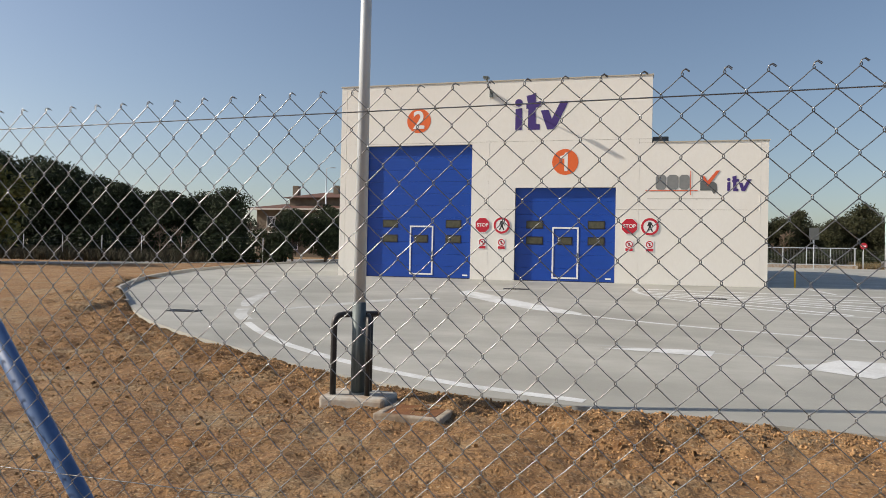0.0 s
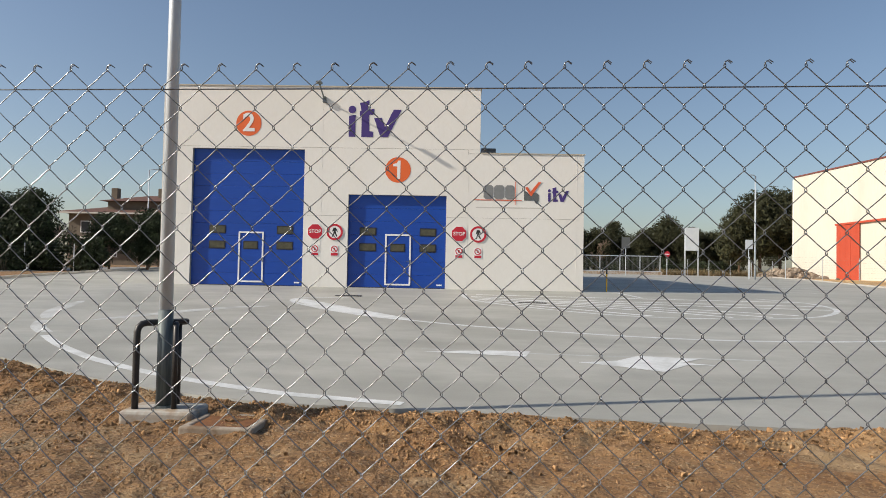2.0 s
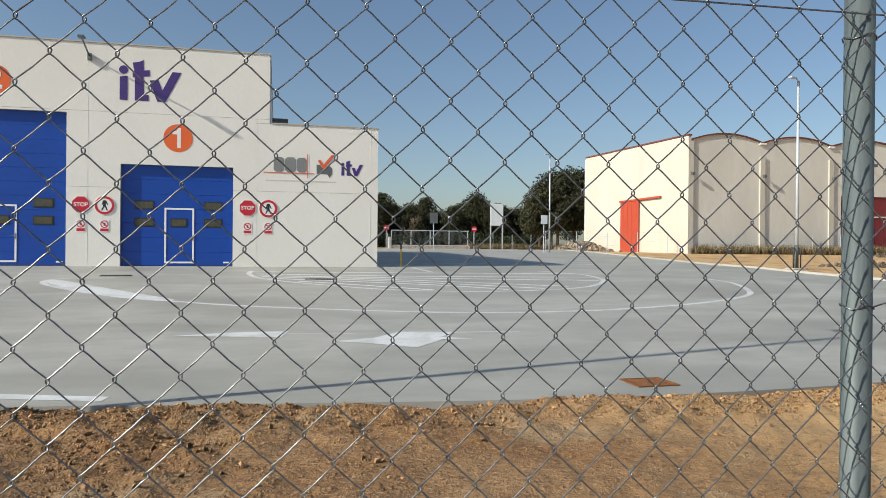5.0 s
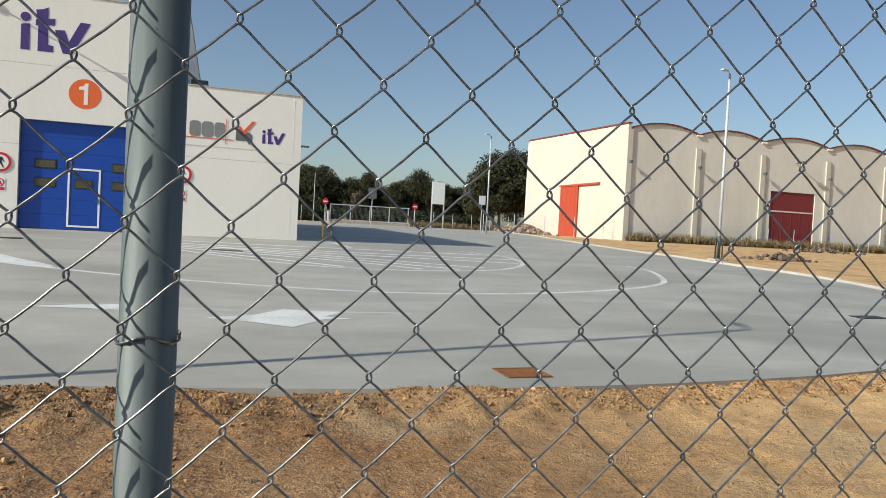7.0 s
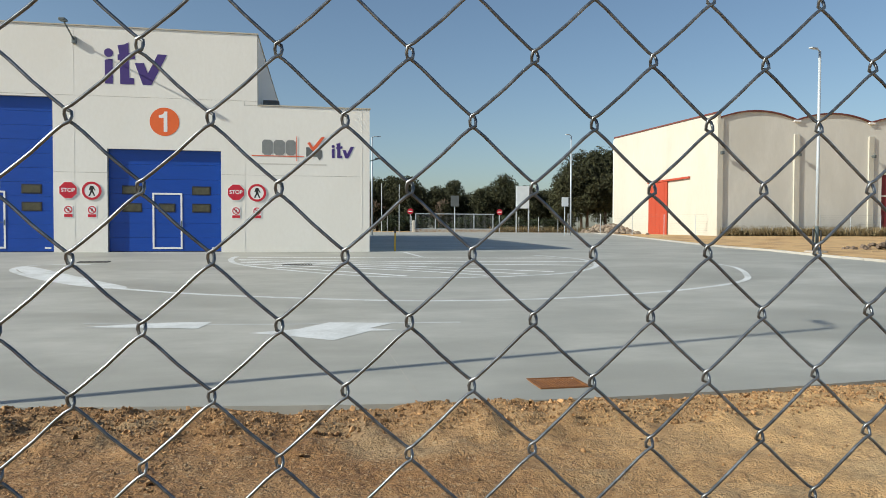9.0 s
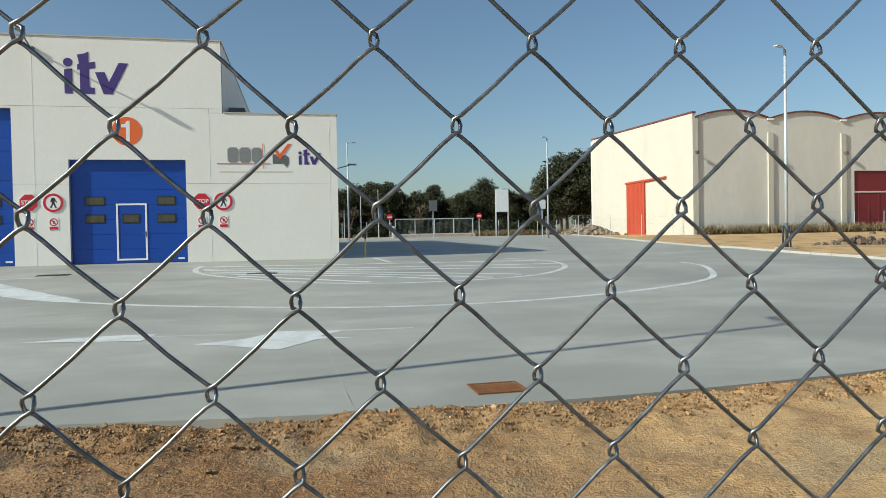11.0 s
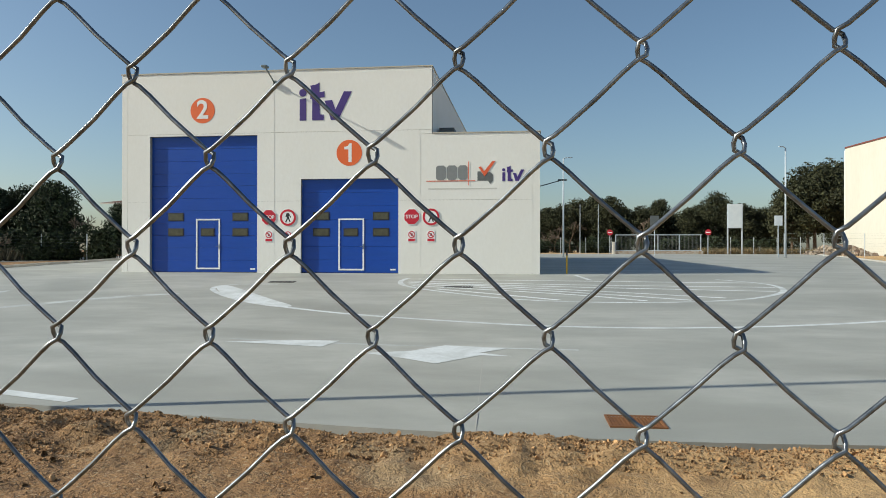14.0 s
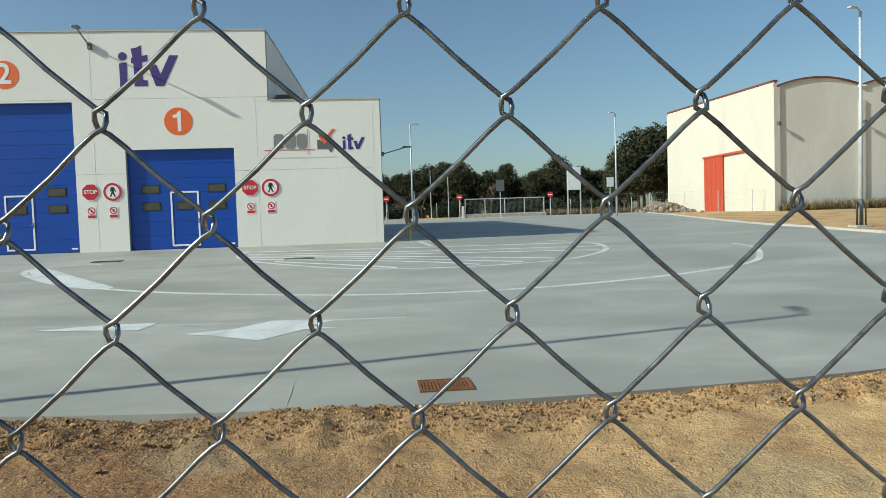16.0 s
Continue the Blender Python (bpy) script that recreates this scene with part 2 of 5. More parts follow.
def add_pale_sand(m):
    """The soil turns to pale yellow sand towards the east end of the verge, and to grey grit in patches."""
    n, lk = m.node_tree.nodes, m.node_tree.links.new
    b = n["Principled BSDF"]
    old = b.inputs["Base Color"].links[0].from_socket
    sep = n.new("ShaderNodeSeparateXYZ")
    lk(n.new("ShaderNodeNewGeometry").outputs["Position"], sep.inputs[0])
    nz = n.new("ShaderNodeTexNoise")
    nz.inputs["Scale"].default_value, nz.inputs["Detail"].default_value = 0.7, 6
    add = n.new("ShaderNodeMath")
    add.operation = "MULTIPLY_ADD"
    add.inputs[1].default_value = 14.0
    lk(nz.outputs[0], add.inputs[0])
    lk(sep.outputs[0], add.inputs[2])
    mr = n.new("ShaderNodeMapRange")
    mr.inputs[1].default_value, mr.inputs[2].default_value, mr.inputs[4].default_value = 13.5, 18.0, 0.85
    lk(add.outputs[0], mr.inputs[0])
    mx = n.new("ShaderNodeMix")
    mx.data_type = "RGBA"
    mx.inputs[7].default_value = (0.63, 0.42, 0.198, 1)
    lk(mr.outputs[0], mx.inputs[0])
    lk(old, mx.inputs[6])
    col = mx.outputs[2]
    # damp brown patches, grey-green grit, fine speckle of grains
    for scale, lo, hi, amount, tone, detail in ((0.55, 0.5, 0.62, 0.55, (0.27, 0.14, 0.052, 1), 7), (0.9, 0.54, 0.64, 0.4, (0.33, 0.27, 0.165, 1), 8), (5.0, 0.55, 0.64, 0.45, (0.13, 0.062, 0.024, 1), 6), (17.0, 0.55, 0.63, 0.6, (0.09, 0.042, 0.016, 1), 3), (26.0, 0.6, 0.66, 0.55, (0.46, 0.35, 0.21, 1), 2)):
        g = n.new("ShaderNodeTexNoise")
        g.inputs["Scale"].default_value, g.inputs["Detail"].default_value = scale, detail
        shift = n.new("ShaderNodeVectorMath")
        shift.inputs[1].default_value = (scale * 3.1, scale * 7.7, 0)
        lk(n.new("ShaderNodeNewGeometry").outputs["Position"], shift.inputs[0])
        lk(shift.outputs[0], g.inputs["Vector"])
        r = n.new("ShaderNodeMapRange")
        r.inputs[1].default_value, r.inputs[2].default_value, r.inputs[4].default_value = lo, hi, amount
        lk(g.outputs[0], r.inputs[0])
        fac = r.outputs[0]
        if scale > 3:   # fewer grains in the smooth sand
            k = n.new("ShaderNodeMapRange")
            k.inputs[1].default_value, k.inputs[2].default_value, k.inputs[3].default_value, k.inputs[4].default_value = 12.0, 19.0, 1.0, 0.3
            lk(add.outputs[0], k.inputs[0])
            mul = n.new("ShaderNodeMath")
            mul.operation = "MULTIPLY"
            lk(fac, mul.inputs[0])
            lk(k.outputs[0], mul.inputs[1])
            fac = mul.outputs[0]
        m3 = n.new("ShaderNodeMix")
        m3.data_type = "RGBA"
        m3.inputs[7].default_value = tone
        lk(fac, m3.inputs[0])
        lk(col, m3.inputs[6])
        col = m3.outputs[2]
    lk(col, b.inputs["Base Color"])


add_pale_sand(DIRT)


def add_relief(m):
    """Crumbs, pebbles and small hollows over the soil; single pale pebbles in it."""
    n, lk = m.node_tree.nodes, m.node_tree.links.new
    b = n["Principled BSDF"]
    pos = n.new("ShaderNodeNewGeometry").outputs["Position"]
    axes = n.new("ShaderNodeSeparateXYZ")
    lk(pos, axes.inputs[0])
    east = axes.outputs[0]
    normal = b.inputs["Normal"].links[0].from_socket
    crumbs = n.new("ShaderNodeTexNoise")
    crumbs.inputs["Scale"].default_value, crumbs.inputs["Detail"].default_value, crumbs.inputs["Roughness"].default_value = 17.0, 5, 0.6
    pebbles = n.new("ShaderNodeTexVoronoi")
    pebbles.inputs["Scale"].default_value = 24.0
    lk(pos, crumbs.inputs["Vector"])
    lk(pos, pebbles.inputs["Vector"])
    dome = n.new("ShaderNodeMapRange")
    dome.inputs[1].default_value, dome.inputs[2].default_value, dome.inputs[3].default_value, dome.inputs[4].default_value = 0.0, 0.45, 1.0, 0.0
    lk(pebbles.outputs["Distance"], dome.inputs[0])
    hue = n.new("ShaderNodeSeparateColor")
    lk(pebbles.outputs["Color"], hue.inputs[0])
    pick = n.new("ShaderNodeMapRange")
    pick.inputs[1].default_value, pick.inputs[2].default_value = 0.72, 0.8
    lk(hue.outputs[0], pick.inputs[0])
    few = n.new("ShaderNodeMath")
    few.operation = "MULTIPLY"
    lk(dome.outputs[0], few.inputs[0])
    lk(pick.outputs[0], few.inputs[1])
    hollows = n.new("ShaderNodeTexNoise")
    hollows.inputs["Scale"].default_value, hollows.inputs["Detail"].default_value, hollows.inputs["Roughness"].default_value = 4.2, 4, 0.6
    lk(pos, hollows.inputs["Vector"])
    for height, distance, strength in ((hollows.outputs[0], 0.12, 0.8), (crumbs.outputs[0], 0.07, 0.85), (few.outputs[0], 0.03, 0.8)):
        bp = n.new("ShaderNodeBump")
        fade = n.new("ShaderNodeMapRange")
        fade.inputs[1].default_value, fade.inputs[2].default_value, fade.inputs[3].default_value, fade.inputs[4].default_value = 3.0, 9.0, strength, strength * 0.4
        lk(east, fade.inputs[0])
        lk(fade.outputs[0], bp.inputs["Strength"])
        bp.inputs["Distance"].default_value = distance
        lk(height, bp.inputs["Height"])
        lk(normal, bp.inputs["Normal"])
        normal = bp.outputs[0]
    lk(normal, b.inputs["Normal"])
    pale = n.new("ShaderNodeMath")
    pale.operation = "MULTIPLY"
    pale.inputs[1].default_value = 0.55
    lk(few.outputs[0], pale.inputs[0])
    mx = n.new("ShaderNodeMix")
    mx.data_type = "RGBA"
    mx.inputs[7].default_value = (0.42, 0.3, 0.17, 1)
    lk(pale.outputs[0], mx.inputs[0])
    lk(b.inputs["Base Color"].links[0].from_socket, mx.inputs[6])
    lk(mx.outputs[2], b.inputs["Base Color"])


add_relief(DIRT)
WH_WALL = surface("cream_render", (0.50, 0.485, 0.425), (0.55, 0.535, 0.47), 3, 0.85, bump=0.004, stain=(0.45, 0.43, 0.365), stain_scale=0.25, stain_amount=0.5, stretch=(1, 1, 0.4), bump_scale=20)
WH_GREY = surface("grey_beige_block", (0.60, 0.595, 0.55), (0.66, 0.655, 0.61), 2.5, 0.9, bump=0.006, stain=(0.54, 0.53, 0.48), stain_scale=0.2, stain_amount=0.6, stretch=(1, 1, 0.4), bump_scale=12)
WH_TRIM = surface("red_brown_roof_edge", (0.12, 0.035, 0.03), (0.17, 0.05, 0.04), 5, 0.7)
WH_ROOF = surface("grey_vault_roof", (0.3, 0.3, 0.29), (0.4, 0.4, 0.38), 2, 0.7, stain=(0.5, 0.5, 0.48), stain_scale=0.5)
RED_DOOR = surface("orange_red_door", (0.36, 0.05, 0.022), (0.42, 0.062, 0.027), 4, 0.6, stain=(0.43, 0.07, 0.033), stain_scale=1)
MAROON = surface("maroon_door", (0.15, 0.015, 0.02), (0.19, 0.02, 0.025), 4, 0.6)
BARK = surface("pine_bark", (0.07, 0.045, 0.03), (0.13, 0.09, 0.06), 12, 0.95, bump=0.02, own=True)
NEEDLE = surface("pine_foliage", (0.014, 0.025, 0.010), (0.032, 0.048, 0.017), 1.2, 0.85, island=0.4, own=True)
# lighter, warmer copy of NEEDLE: the sun on the right-hand pines put into colour
PINE_LIT = surface("sunlit_pine_foliage", (0.022, 0.028, 0.011), (0.052, 0.054, 0.02), 1.2, 0.85, island=0.4, own=True)
OLIVE = surface("yellow_green_foliage", (0.075, 0.085, 0.02), (0.12, 0.125, 0.032), 1.2, 0.7, island=0.4, own=True)
TWIG = surface("bare_twigs", (0.1, 0.075, 0.055), (0.17, 0.13, 0.1), 8, 0.95, island=0.25, own=True)
# weeds with the shade below the left pines put into their colour
SCRUB = surface("shade_toned_undergrowth", (0.03, 0.03, 0.018), (0.07, 0.062, 0.038), 5, 0.95, island=0.4)
WEED = surface("dry_weeds", (0.14, 0.11, 0.06), (0.24, 0.19, 0.1), 5, 0.95, island=0.35)
BRICK = surface("house_render", (0.12, 0.095, 0.07), (0.18, 0.145, 0.105), 1.5, 0.85, stain=(0.13, 0.1, 0.075), stain_scale=0.4)
TILE = surface("red_roof_tiles", (0.085, 0.04, 0.028), (0.13, 0.06, 0.042), 3, 0.85, bump=0.05, bump_scale=2.5, island=-0.15)
DARK = surface("dark_opening", (0.015, 0.016, 0.018), (0.03, 0.03, 0.034), 3, 0.3)
BOARD = surface("white_board_face", (0.6, 0.66, 0.7), (0.68, 0.73, 0.76), 2, 0.5)


# ================= ground, concrete yard =================
def level(y):
    return float(np.interp(y, [-900, -60, -20, 0, 30, 120, 400, 900], [-0.9, -0.9, -0.85, 0, 0.45, 1.0, 1.5, 2.0]))


YARD = [(-9.4, -11.4), (-6.3, -14.65), (-3.8, -16.6), (-2.0, -17.75), (-0.2, -18.9), (1.8, -19.8), (3.7, -20.1), (5.6, -20.35), (8.0, -20.65), (10.4, -20.75),
        (12.8, -20.6), (15.2, -20.25), (18.5, -19.3), (22.0, -17.2), (25.0, -14.0), (27.0, -10.5), (27.6, -6.5), (27.0, -3.0), (26.9, 2.0), (27.8, 7.0),
        (30.2, 17.0), (33.0, 28.0), (37.0, 42.0), (42.0, 59.0), (-24.0, 59.0), (-20.2, 30.0), (-18.7, 18.0), (-16.7, 7.0), (-15.0, 0.2), (-13.8, -4.3), (-12.6, -7.0), (-11.2, -9.4)]
RAISE = 0.008


def rounded(pts, n=3, closed=True):
    """A smooth line through pts."""
    out = []
    m = len(pts)
    for k in range(m if closed else m - 1):
        p = [Vector(pts[(k + j) % m] if closed else pts[min(max(k + j, 0), m - 1)]) for j in (-1, 0, 1, 2)]
        for s in range(n):
            u = s / n
            out.append(tuple(0.5 * (2 * p[1] + (p[2] - p[0]) * u + (2 * p[0] - 5 * p[1] + 4 * p[2] - p[3]) * u * u + (3 * p[1] - p[0] - 3 * p[2] + p[3]) * u ** 3)))
    if not closed:
        out.append(tuple(pts[-1]))
    return out


EDGE = rounded(YARD[:24], 4, False) + YARD[24:25] + rounded(YARD[25:] , 4, False)


def on_yard(X, Y):
    inside = np.zeros(X.shape, bool)
    ex = np.array(EDGE)
    for (ax, ay), (bx, by) in zip(ex, np.roll(ex, -1, 0)):
        if ay != by:
            inside ^= ((ay > Y) != (by > Y)) & (X < (bx - ax) * (Y - ay) / (by - ay) + ax)
    return inside


def edge_distance(X, Y):
    d = np.full(X.shape, 1e9)
    ex = np.array(EDGE)
    for (ax, ay), (bx, by) in zip(ex, np.roll(ex, -1, 0)):
        l2 = (bx - ax) ** 2 + (by - ay) ** 2 + 1e-9
        u = np.clip(((X - ax) * (bx - ax) + (Y - ay) * (by - ay)) / l2, 0, 1)
        d = np.minimum(d, np.hypot(X - ax - u * (bx - ax), Y - ay - u * (by - ay)))
    return d


def wave_noise(X, Y, size, seed):
    """Smooth value noise on a plan."""
    rs = np.random.RandomState(seed)
    tab = rs.rand(256, 256)
    u, v = X / size, Y / size
    i, j = np.floor(u).astype(int), np.floor(v).astype(int)
    a, b = u - i, v - j
    a, b = a * a * (3 - 2 * a), b * b * (3 - 2 * b)
    T = lambda p, q: tab[p % 256, q % 256]
    return (T(i, j) * (1 - a) + T(i + 1, j) * a) * (1 - b) + (T(i, j + 1) * (1 - a) + T(i + 1, j + 1) * a) * b - 0.5


def spaced(lo, hi, fine_lo, fine_hi, step):
    far = [2, 4, 7, 11, 16, 23, 33, 50, 80, 130, 220, 400, 700]
    mid = list(np.arange(fine_lo, fine_hi + step / 2, step))
    return np.array([fine_lo - d for d in far[::-1] if fine_lo - d > lo] + mid + [fine_hi + d for d in far if fine_hi + d < hi])


def build_ground():
    xs, ys = spaced(-900, 900, -16, 24, 0.085), spaced(-500, 900, -29.5, -5.5, 0.075)
    X, Y = np.meshgrid(xs, ys)
    Z = np.interp(Y, [-900, -60, -20, 0, 30, 120, 400, 900], [-0.9, -0.9, -0.85, 0, 0.45, 1.0, 1.5, 2.0])
    near = ((X > -17) & (X < 25) & (Y > -30.5) & (Y < -5.0)).astype(float)
    d = edge_distance(X, Y)
    d[near == 0] = 50
    rough = 0.35 + 0.9 * np.exp(-((d - 0.7) / 0.7) ** 2) + 0.7 * np.clip(wave_noise(X, Y, 2.3, 3) * 2, 0, 1)
    lumps = 0.10 * wave_noise(X, Y, 1.1, 1) + 0.06 * wave_noise(X, Y, 0.42, 2) + 0.13 * np.abs(wave_noise(X, Y, 0.25, 5)) + 0.1 * wave_noise(X, Y, 0.17, 6)
    rough = rough * np.interp(X, [4, 12], [1.0, 0.6])
    bank = 0.05 * np.exp(-((d - 0.55) / 0.4) ** 2)
    fill = 0.165 * np.exp(-(d / 1.8) ** 2) * np.interp(X, [-8.4, -7.3], [1.0, 0.0])
    Z = Z + near * (rough * lumps * 0.9 + bank + fill - 0.012) - 0.022
    Z = np.where(on_yard(X, Y) | (d < 0.03), np.minimum(Z, np.interp(Y, [-60, -20, 0, 30, 120], [-0.9, -0.85, 0, 0.45, 1.0]) - 0.09), Z)
    ny, nx = X.shape
    vs = np.stack([X, Y, Z], -1).reshape(-1, 3)
    k = (np.arange(ny - 1)[:, None] * nx + np.arange(nx - 1)).ravel()
    fs = np.stack([k, k + 1, k + nx + 1, k + nx], -1)
    me = bpy.data.meshes.new("ground")
    me.vertices.add(len(vs))
    me.vertices.foreach_set("co", vs.ravel())
    me.loops.add(fs.size)
    me.loops.foreach_set("vertex_index", fs.ravel().astype(np.int32))
    me.polygons.add(len(fs))
    me.polygons.foreach_set("loop_start", np.arange(0, fs.size, 4, dtype=np.int32))
    me.polygons.foreach_set("use_smooth", np.ones(len(fs), bool))
    me.update(calc_edges=True)
    me.materials.append(DIRT)
    tagged(new("ground", me), "bare ochre soil with clods, ruts and pale patches", "ground", kind="structure")
    return xs, ys, Z


GX, GY, GZ = build_ground()


def soil(x, y):
    i = min(max(np.searchsorted(GX, x) - 1, 0), len(GX) - 2)
    j = min(max(np.searchsorted(GY, y) - 1, 0), len(GY) - 2)
    return float(GZ[j:j + 2, i:i + 2].mean())


def build_yard():
    bm = bmesh.new()
    f = bm.faces.new([bm.verts.new((x, y, 0)) for x, y in EDGE])
    for y in (-20, 0, 30):
        bmesh.ops.bisect_plane(bm, geom=bm.verts[:] + bm.edges[:] + bm.faces[:], plane_co=(0, y, 0), plane_no=(0, 1, 0))
    top = bm.faces[:]
    for v in bm.verts:
        v.co.z = level(v.co.y) + RAISE
    r = bmesh.ops.extrude_face_region(bm, geom=top)
    for v in [g for g in r["geom"] if isinstance(g, bmesh.types.BMVert)]:
        v.co.z -= 0.25
    tagged(part("yard_pavement", bm, CONCRETE), "pale grey floated concrete yard with patchy stains", "pavement", kind="structure")


build_yard()


def ribbon(name, pts, width, material, label, lift=0.004, smooth_n=5, taper=False, group="yard markings"):
    pts = rounded(pts, smooth_n, False) if smooth_n else pts
    fine = []
    for (ax, ay), (bx, by) in zip(pts, pts[1:]):
        n = max(1, int(math.hypot(bx - ax, by - ay) / 0.8))
        fine += [(ax + (bx - ax) * k / n, ay + (by - ay) * k / n) for k in range(n)]
    fine.append(pts[-1])
    bm = bmesh.new()
    rows = []
    for k, (x, y) in enumerate(fine):
        a, b = Vector(fine[max(k - 1, 0)]), Vector(fine[min(k + 1, len(fine) - 1)])
        d = (b - a).normalized()
        w = width / 2 * (math.sin(math.pi * (k + 0.5) / len(fine)) ** 0.5 if taper else 1)
        row = []
        for s in (-1, 1):
            px, py = x - d.y * w * s, y + d.x * w * s
            row.append(bm.verts.new((px, py, level(py) + RAISE + lift)))
        rows.append(row)
    for p, q in zip(rows, rows[1:]):
        bm.faces.new((p[0], q[0], q[1], p[1]))
    ob = part(name, bm, material)
    return tagged(ob, label, "road marking", group, "structure")


def patch(name, pts, material, label, lift=0.005, cat="road marking"):
    bm = bmesh.new()
    bm.faces.new([bm.verts.new((x, y, level(y) + RAISE + lift)) for x, y in pts])
    bmesh.ops.bisect_plane(bm, geom=bm.verts[:] + bm.edges[:] + bm.faces[:], plane_co=(0, 0, 0), plane_no=(0, 1, 0))
    return tagged(part(name, bm, material), label, cat, "yard markings", "structure")


# ================= inspection hall =================
hall = thing("inspection_hall", "cream precast concrete vehicle inspection hall with two blue sectional doors", "building", kind="structure")
OPENINGS = [(-6.46, -1.83, 0.0, 5.62), (0.0, 4.0, 0.0, 3.80)]


def panel_mesh(x0, x1, z0, z1, y0, y1, gap=0.0):
    """A wall slab with the door openings left out."""
    bm = bmesh.new()
    xs = sorted({x0 + gap, x1 - gap} | {v for o in OPENINGS for v in o[:2] if x0 < v < x1})
    zs = sorted({z0 + gap, z1 - gap} | {v for o in OPENINGS for v in o[2:] if z0 < v < z1})
    for a, b in zip(xs, xs[1:]):
        for c, d in zip(zs, zs[1:]):
            if not any(o[0] <= (a + b) / 2 <= o[1] and o[2] <= (c + d) / 2 <= o[3] for o in OPENINGS):
                box(bm, a, b, y0, y1, c, d)
    bmesh.ops.remove_doubles(bm, verts=bm.verts, dist=1e-4)
    return bm


part("wall", panel_mesh(-7.66, 5.34, -0.3, 8.18, 0.03, 0.26), BACKING, hall, "grey wall core behind the panels")
part("wall", panel_mesh(5.34, 9.53, -0.3, 5.52, 0.03, 0.26), BACKING, hall, "grey wall core behind the panels")
for x0, x1, z0, z1 in [(-7.70, -7.44, -0.3, 8.2), (-7.44, -1.12, -0.3, 2.92), (-7.44, -1.12, 2.92, 5.70), (-7.44, -1.12, 5.70, 8.2),
                       (-1.12, 4.86, -0.3, 2.92), (-1.12, 4.86, 2.92, 5.70), (-1.12, 5.34, 5.70, 8.2),
                       (4.86, 9.27, -0.3, 2.92), (4.86, 9.27, 2.92, 5.54), (4.86, 5.34, 5.54, 5.70), (9.27, 9.57, -0.3, 5.54)]:
    part("panel", panel_mesh(x0, x1, z0, z1, 0.0, 0.03, 0.005), PANEL, hall)
part("side_wall", boxed(-7.70, -7.46, 0.262, 25, -0.3, 8.2), PANEL, hall)
part("side_wall", boxed(5.10, 5.34, 0.262, 25, 5.0, 8.2), PANEL, hall)
part("side_wall", boxed(9.33, 9.57, 0.262, 25, -0.3, 5.54), PANEL, hall)
part("back_wall", boxed(-7.70, 9.57, 25.0, 25.2, -0.3, 5.5), PANEL, hall)
part("back_wall", boxed(-7.70, 5.34, 25.0, 25.2, 5.5, 8.2), PANEL, hall)
part("roof", boxed(-7.46, 5.10, 0.262, 25, 7.55, 7.75), WH_ROOF, hall)
part("roof", boxed(5.34, 9.33, 0.262, 25, 4.95, 5.15), WH_ROOF, hall)
for a in [(-7.73, 5.37, -0.03, 0.29, 8.2, 8.245), (-7.73, -7.43, 0.29, 25.2, 8.2, 8.245), (5.07, 5.37, 0.29, 25.2, 8.2, 8.245), (5.372, 9.60, -0.03, 0.29, 5.54, 5.58), (9.30, 9.60, 0.29, 25.2, 5.54, 5.58)]:
    part("coping", boxed(*a), COPING, hall, "thin beige metal coping")
for xj in (-1.12, 4.86, 9.27):
    part("joint_strip", boxed(xj - 0.012, xj + 0.012, -0.004, 0.0, 0.05, 5.5 if xj > 0 else 8.1), PANEL, hall)


def sectional_door(x0, x1, top, wicket, cols, label):
    door = thing("sectional_door", label, "door", (0, 0, 0), "blue hall doors")
    yd = 0.17
    n = round(top / 0.53)
    h = top / n
    for k in range(n):
        part("door_section", boxed(x0 + 0.005, x1 - 0.005, yd, yd + 0.05, k * h + 0.03 * (k == 0) + 0.0025, (k + 1) * h - 0.0025, bevel=0.004), BLUE, door)
    part("bottom_seal", boxed(x0 + 0.005, x1 - 0.005, yd - 0.006, yd + 0.05, 0.003, 0.03), BLACK, door, "black rubber bottom seal")
    w0, w1, wb, wt = wicket
    f = 0.065
    for a in [(w0, w0 + f, wb, wt), (w1 - f, w1, wb, wt), (w0 + f, w1 - f, wt - f, wt), (w0 + f, w1 - f, wb, wb + f)]:
        part("wicket_frame", boxed(a[0], a[1], yd - 0.018, yd - 0.001, a[2], a[3], bevel=0.004), WHITE, door, "white wicket door frame")
    part("door_handle", box(boxed(w1 - 0.055, w1 - 0.02, yd - 0.03, yd - 0.018, 0.98, 1.18), w1 - 0.17, w1 - 0.03, yd - 0.05, yd - 0.03, 1.08, 1.105), GALV, door, "metal lever handle")
    for a, b, z0, z1 in cols:
        win = part("door_window", boxed(a, b, yd - 0.012, yd - 0.001, z0, z1, bevel=0.01), BLACK, door, "black framed door window")
        part("pane", boxed(a + 0.045, b - 0.045, yd - 0.016, yd - 0.0125, z0 + 0.045, z1 - 0.045), PANE, win, "smoky window pane")
    part("maker_plate", boxed(x1 - 0.36, x1 - 0.14, yd - 0.006, yd - 0.001, 0.13, 0.19), WHITE, door, "small white maker plate")
    for a in [(x0 - 0.0, x0 + 0.05, 0.0, top), (x1 - 0.05, x1, 0.0, top)]:
        part("guide_rail", boxed(a[0], a[1], yd + 0.055, yd + 0.09, 0.003, a[3] - 0.003), GALV, door)
    return door


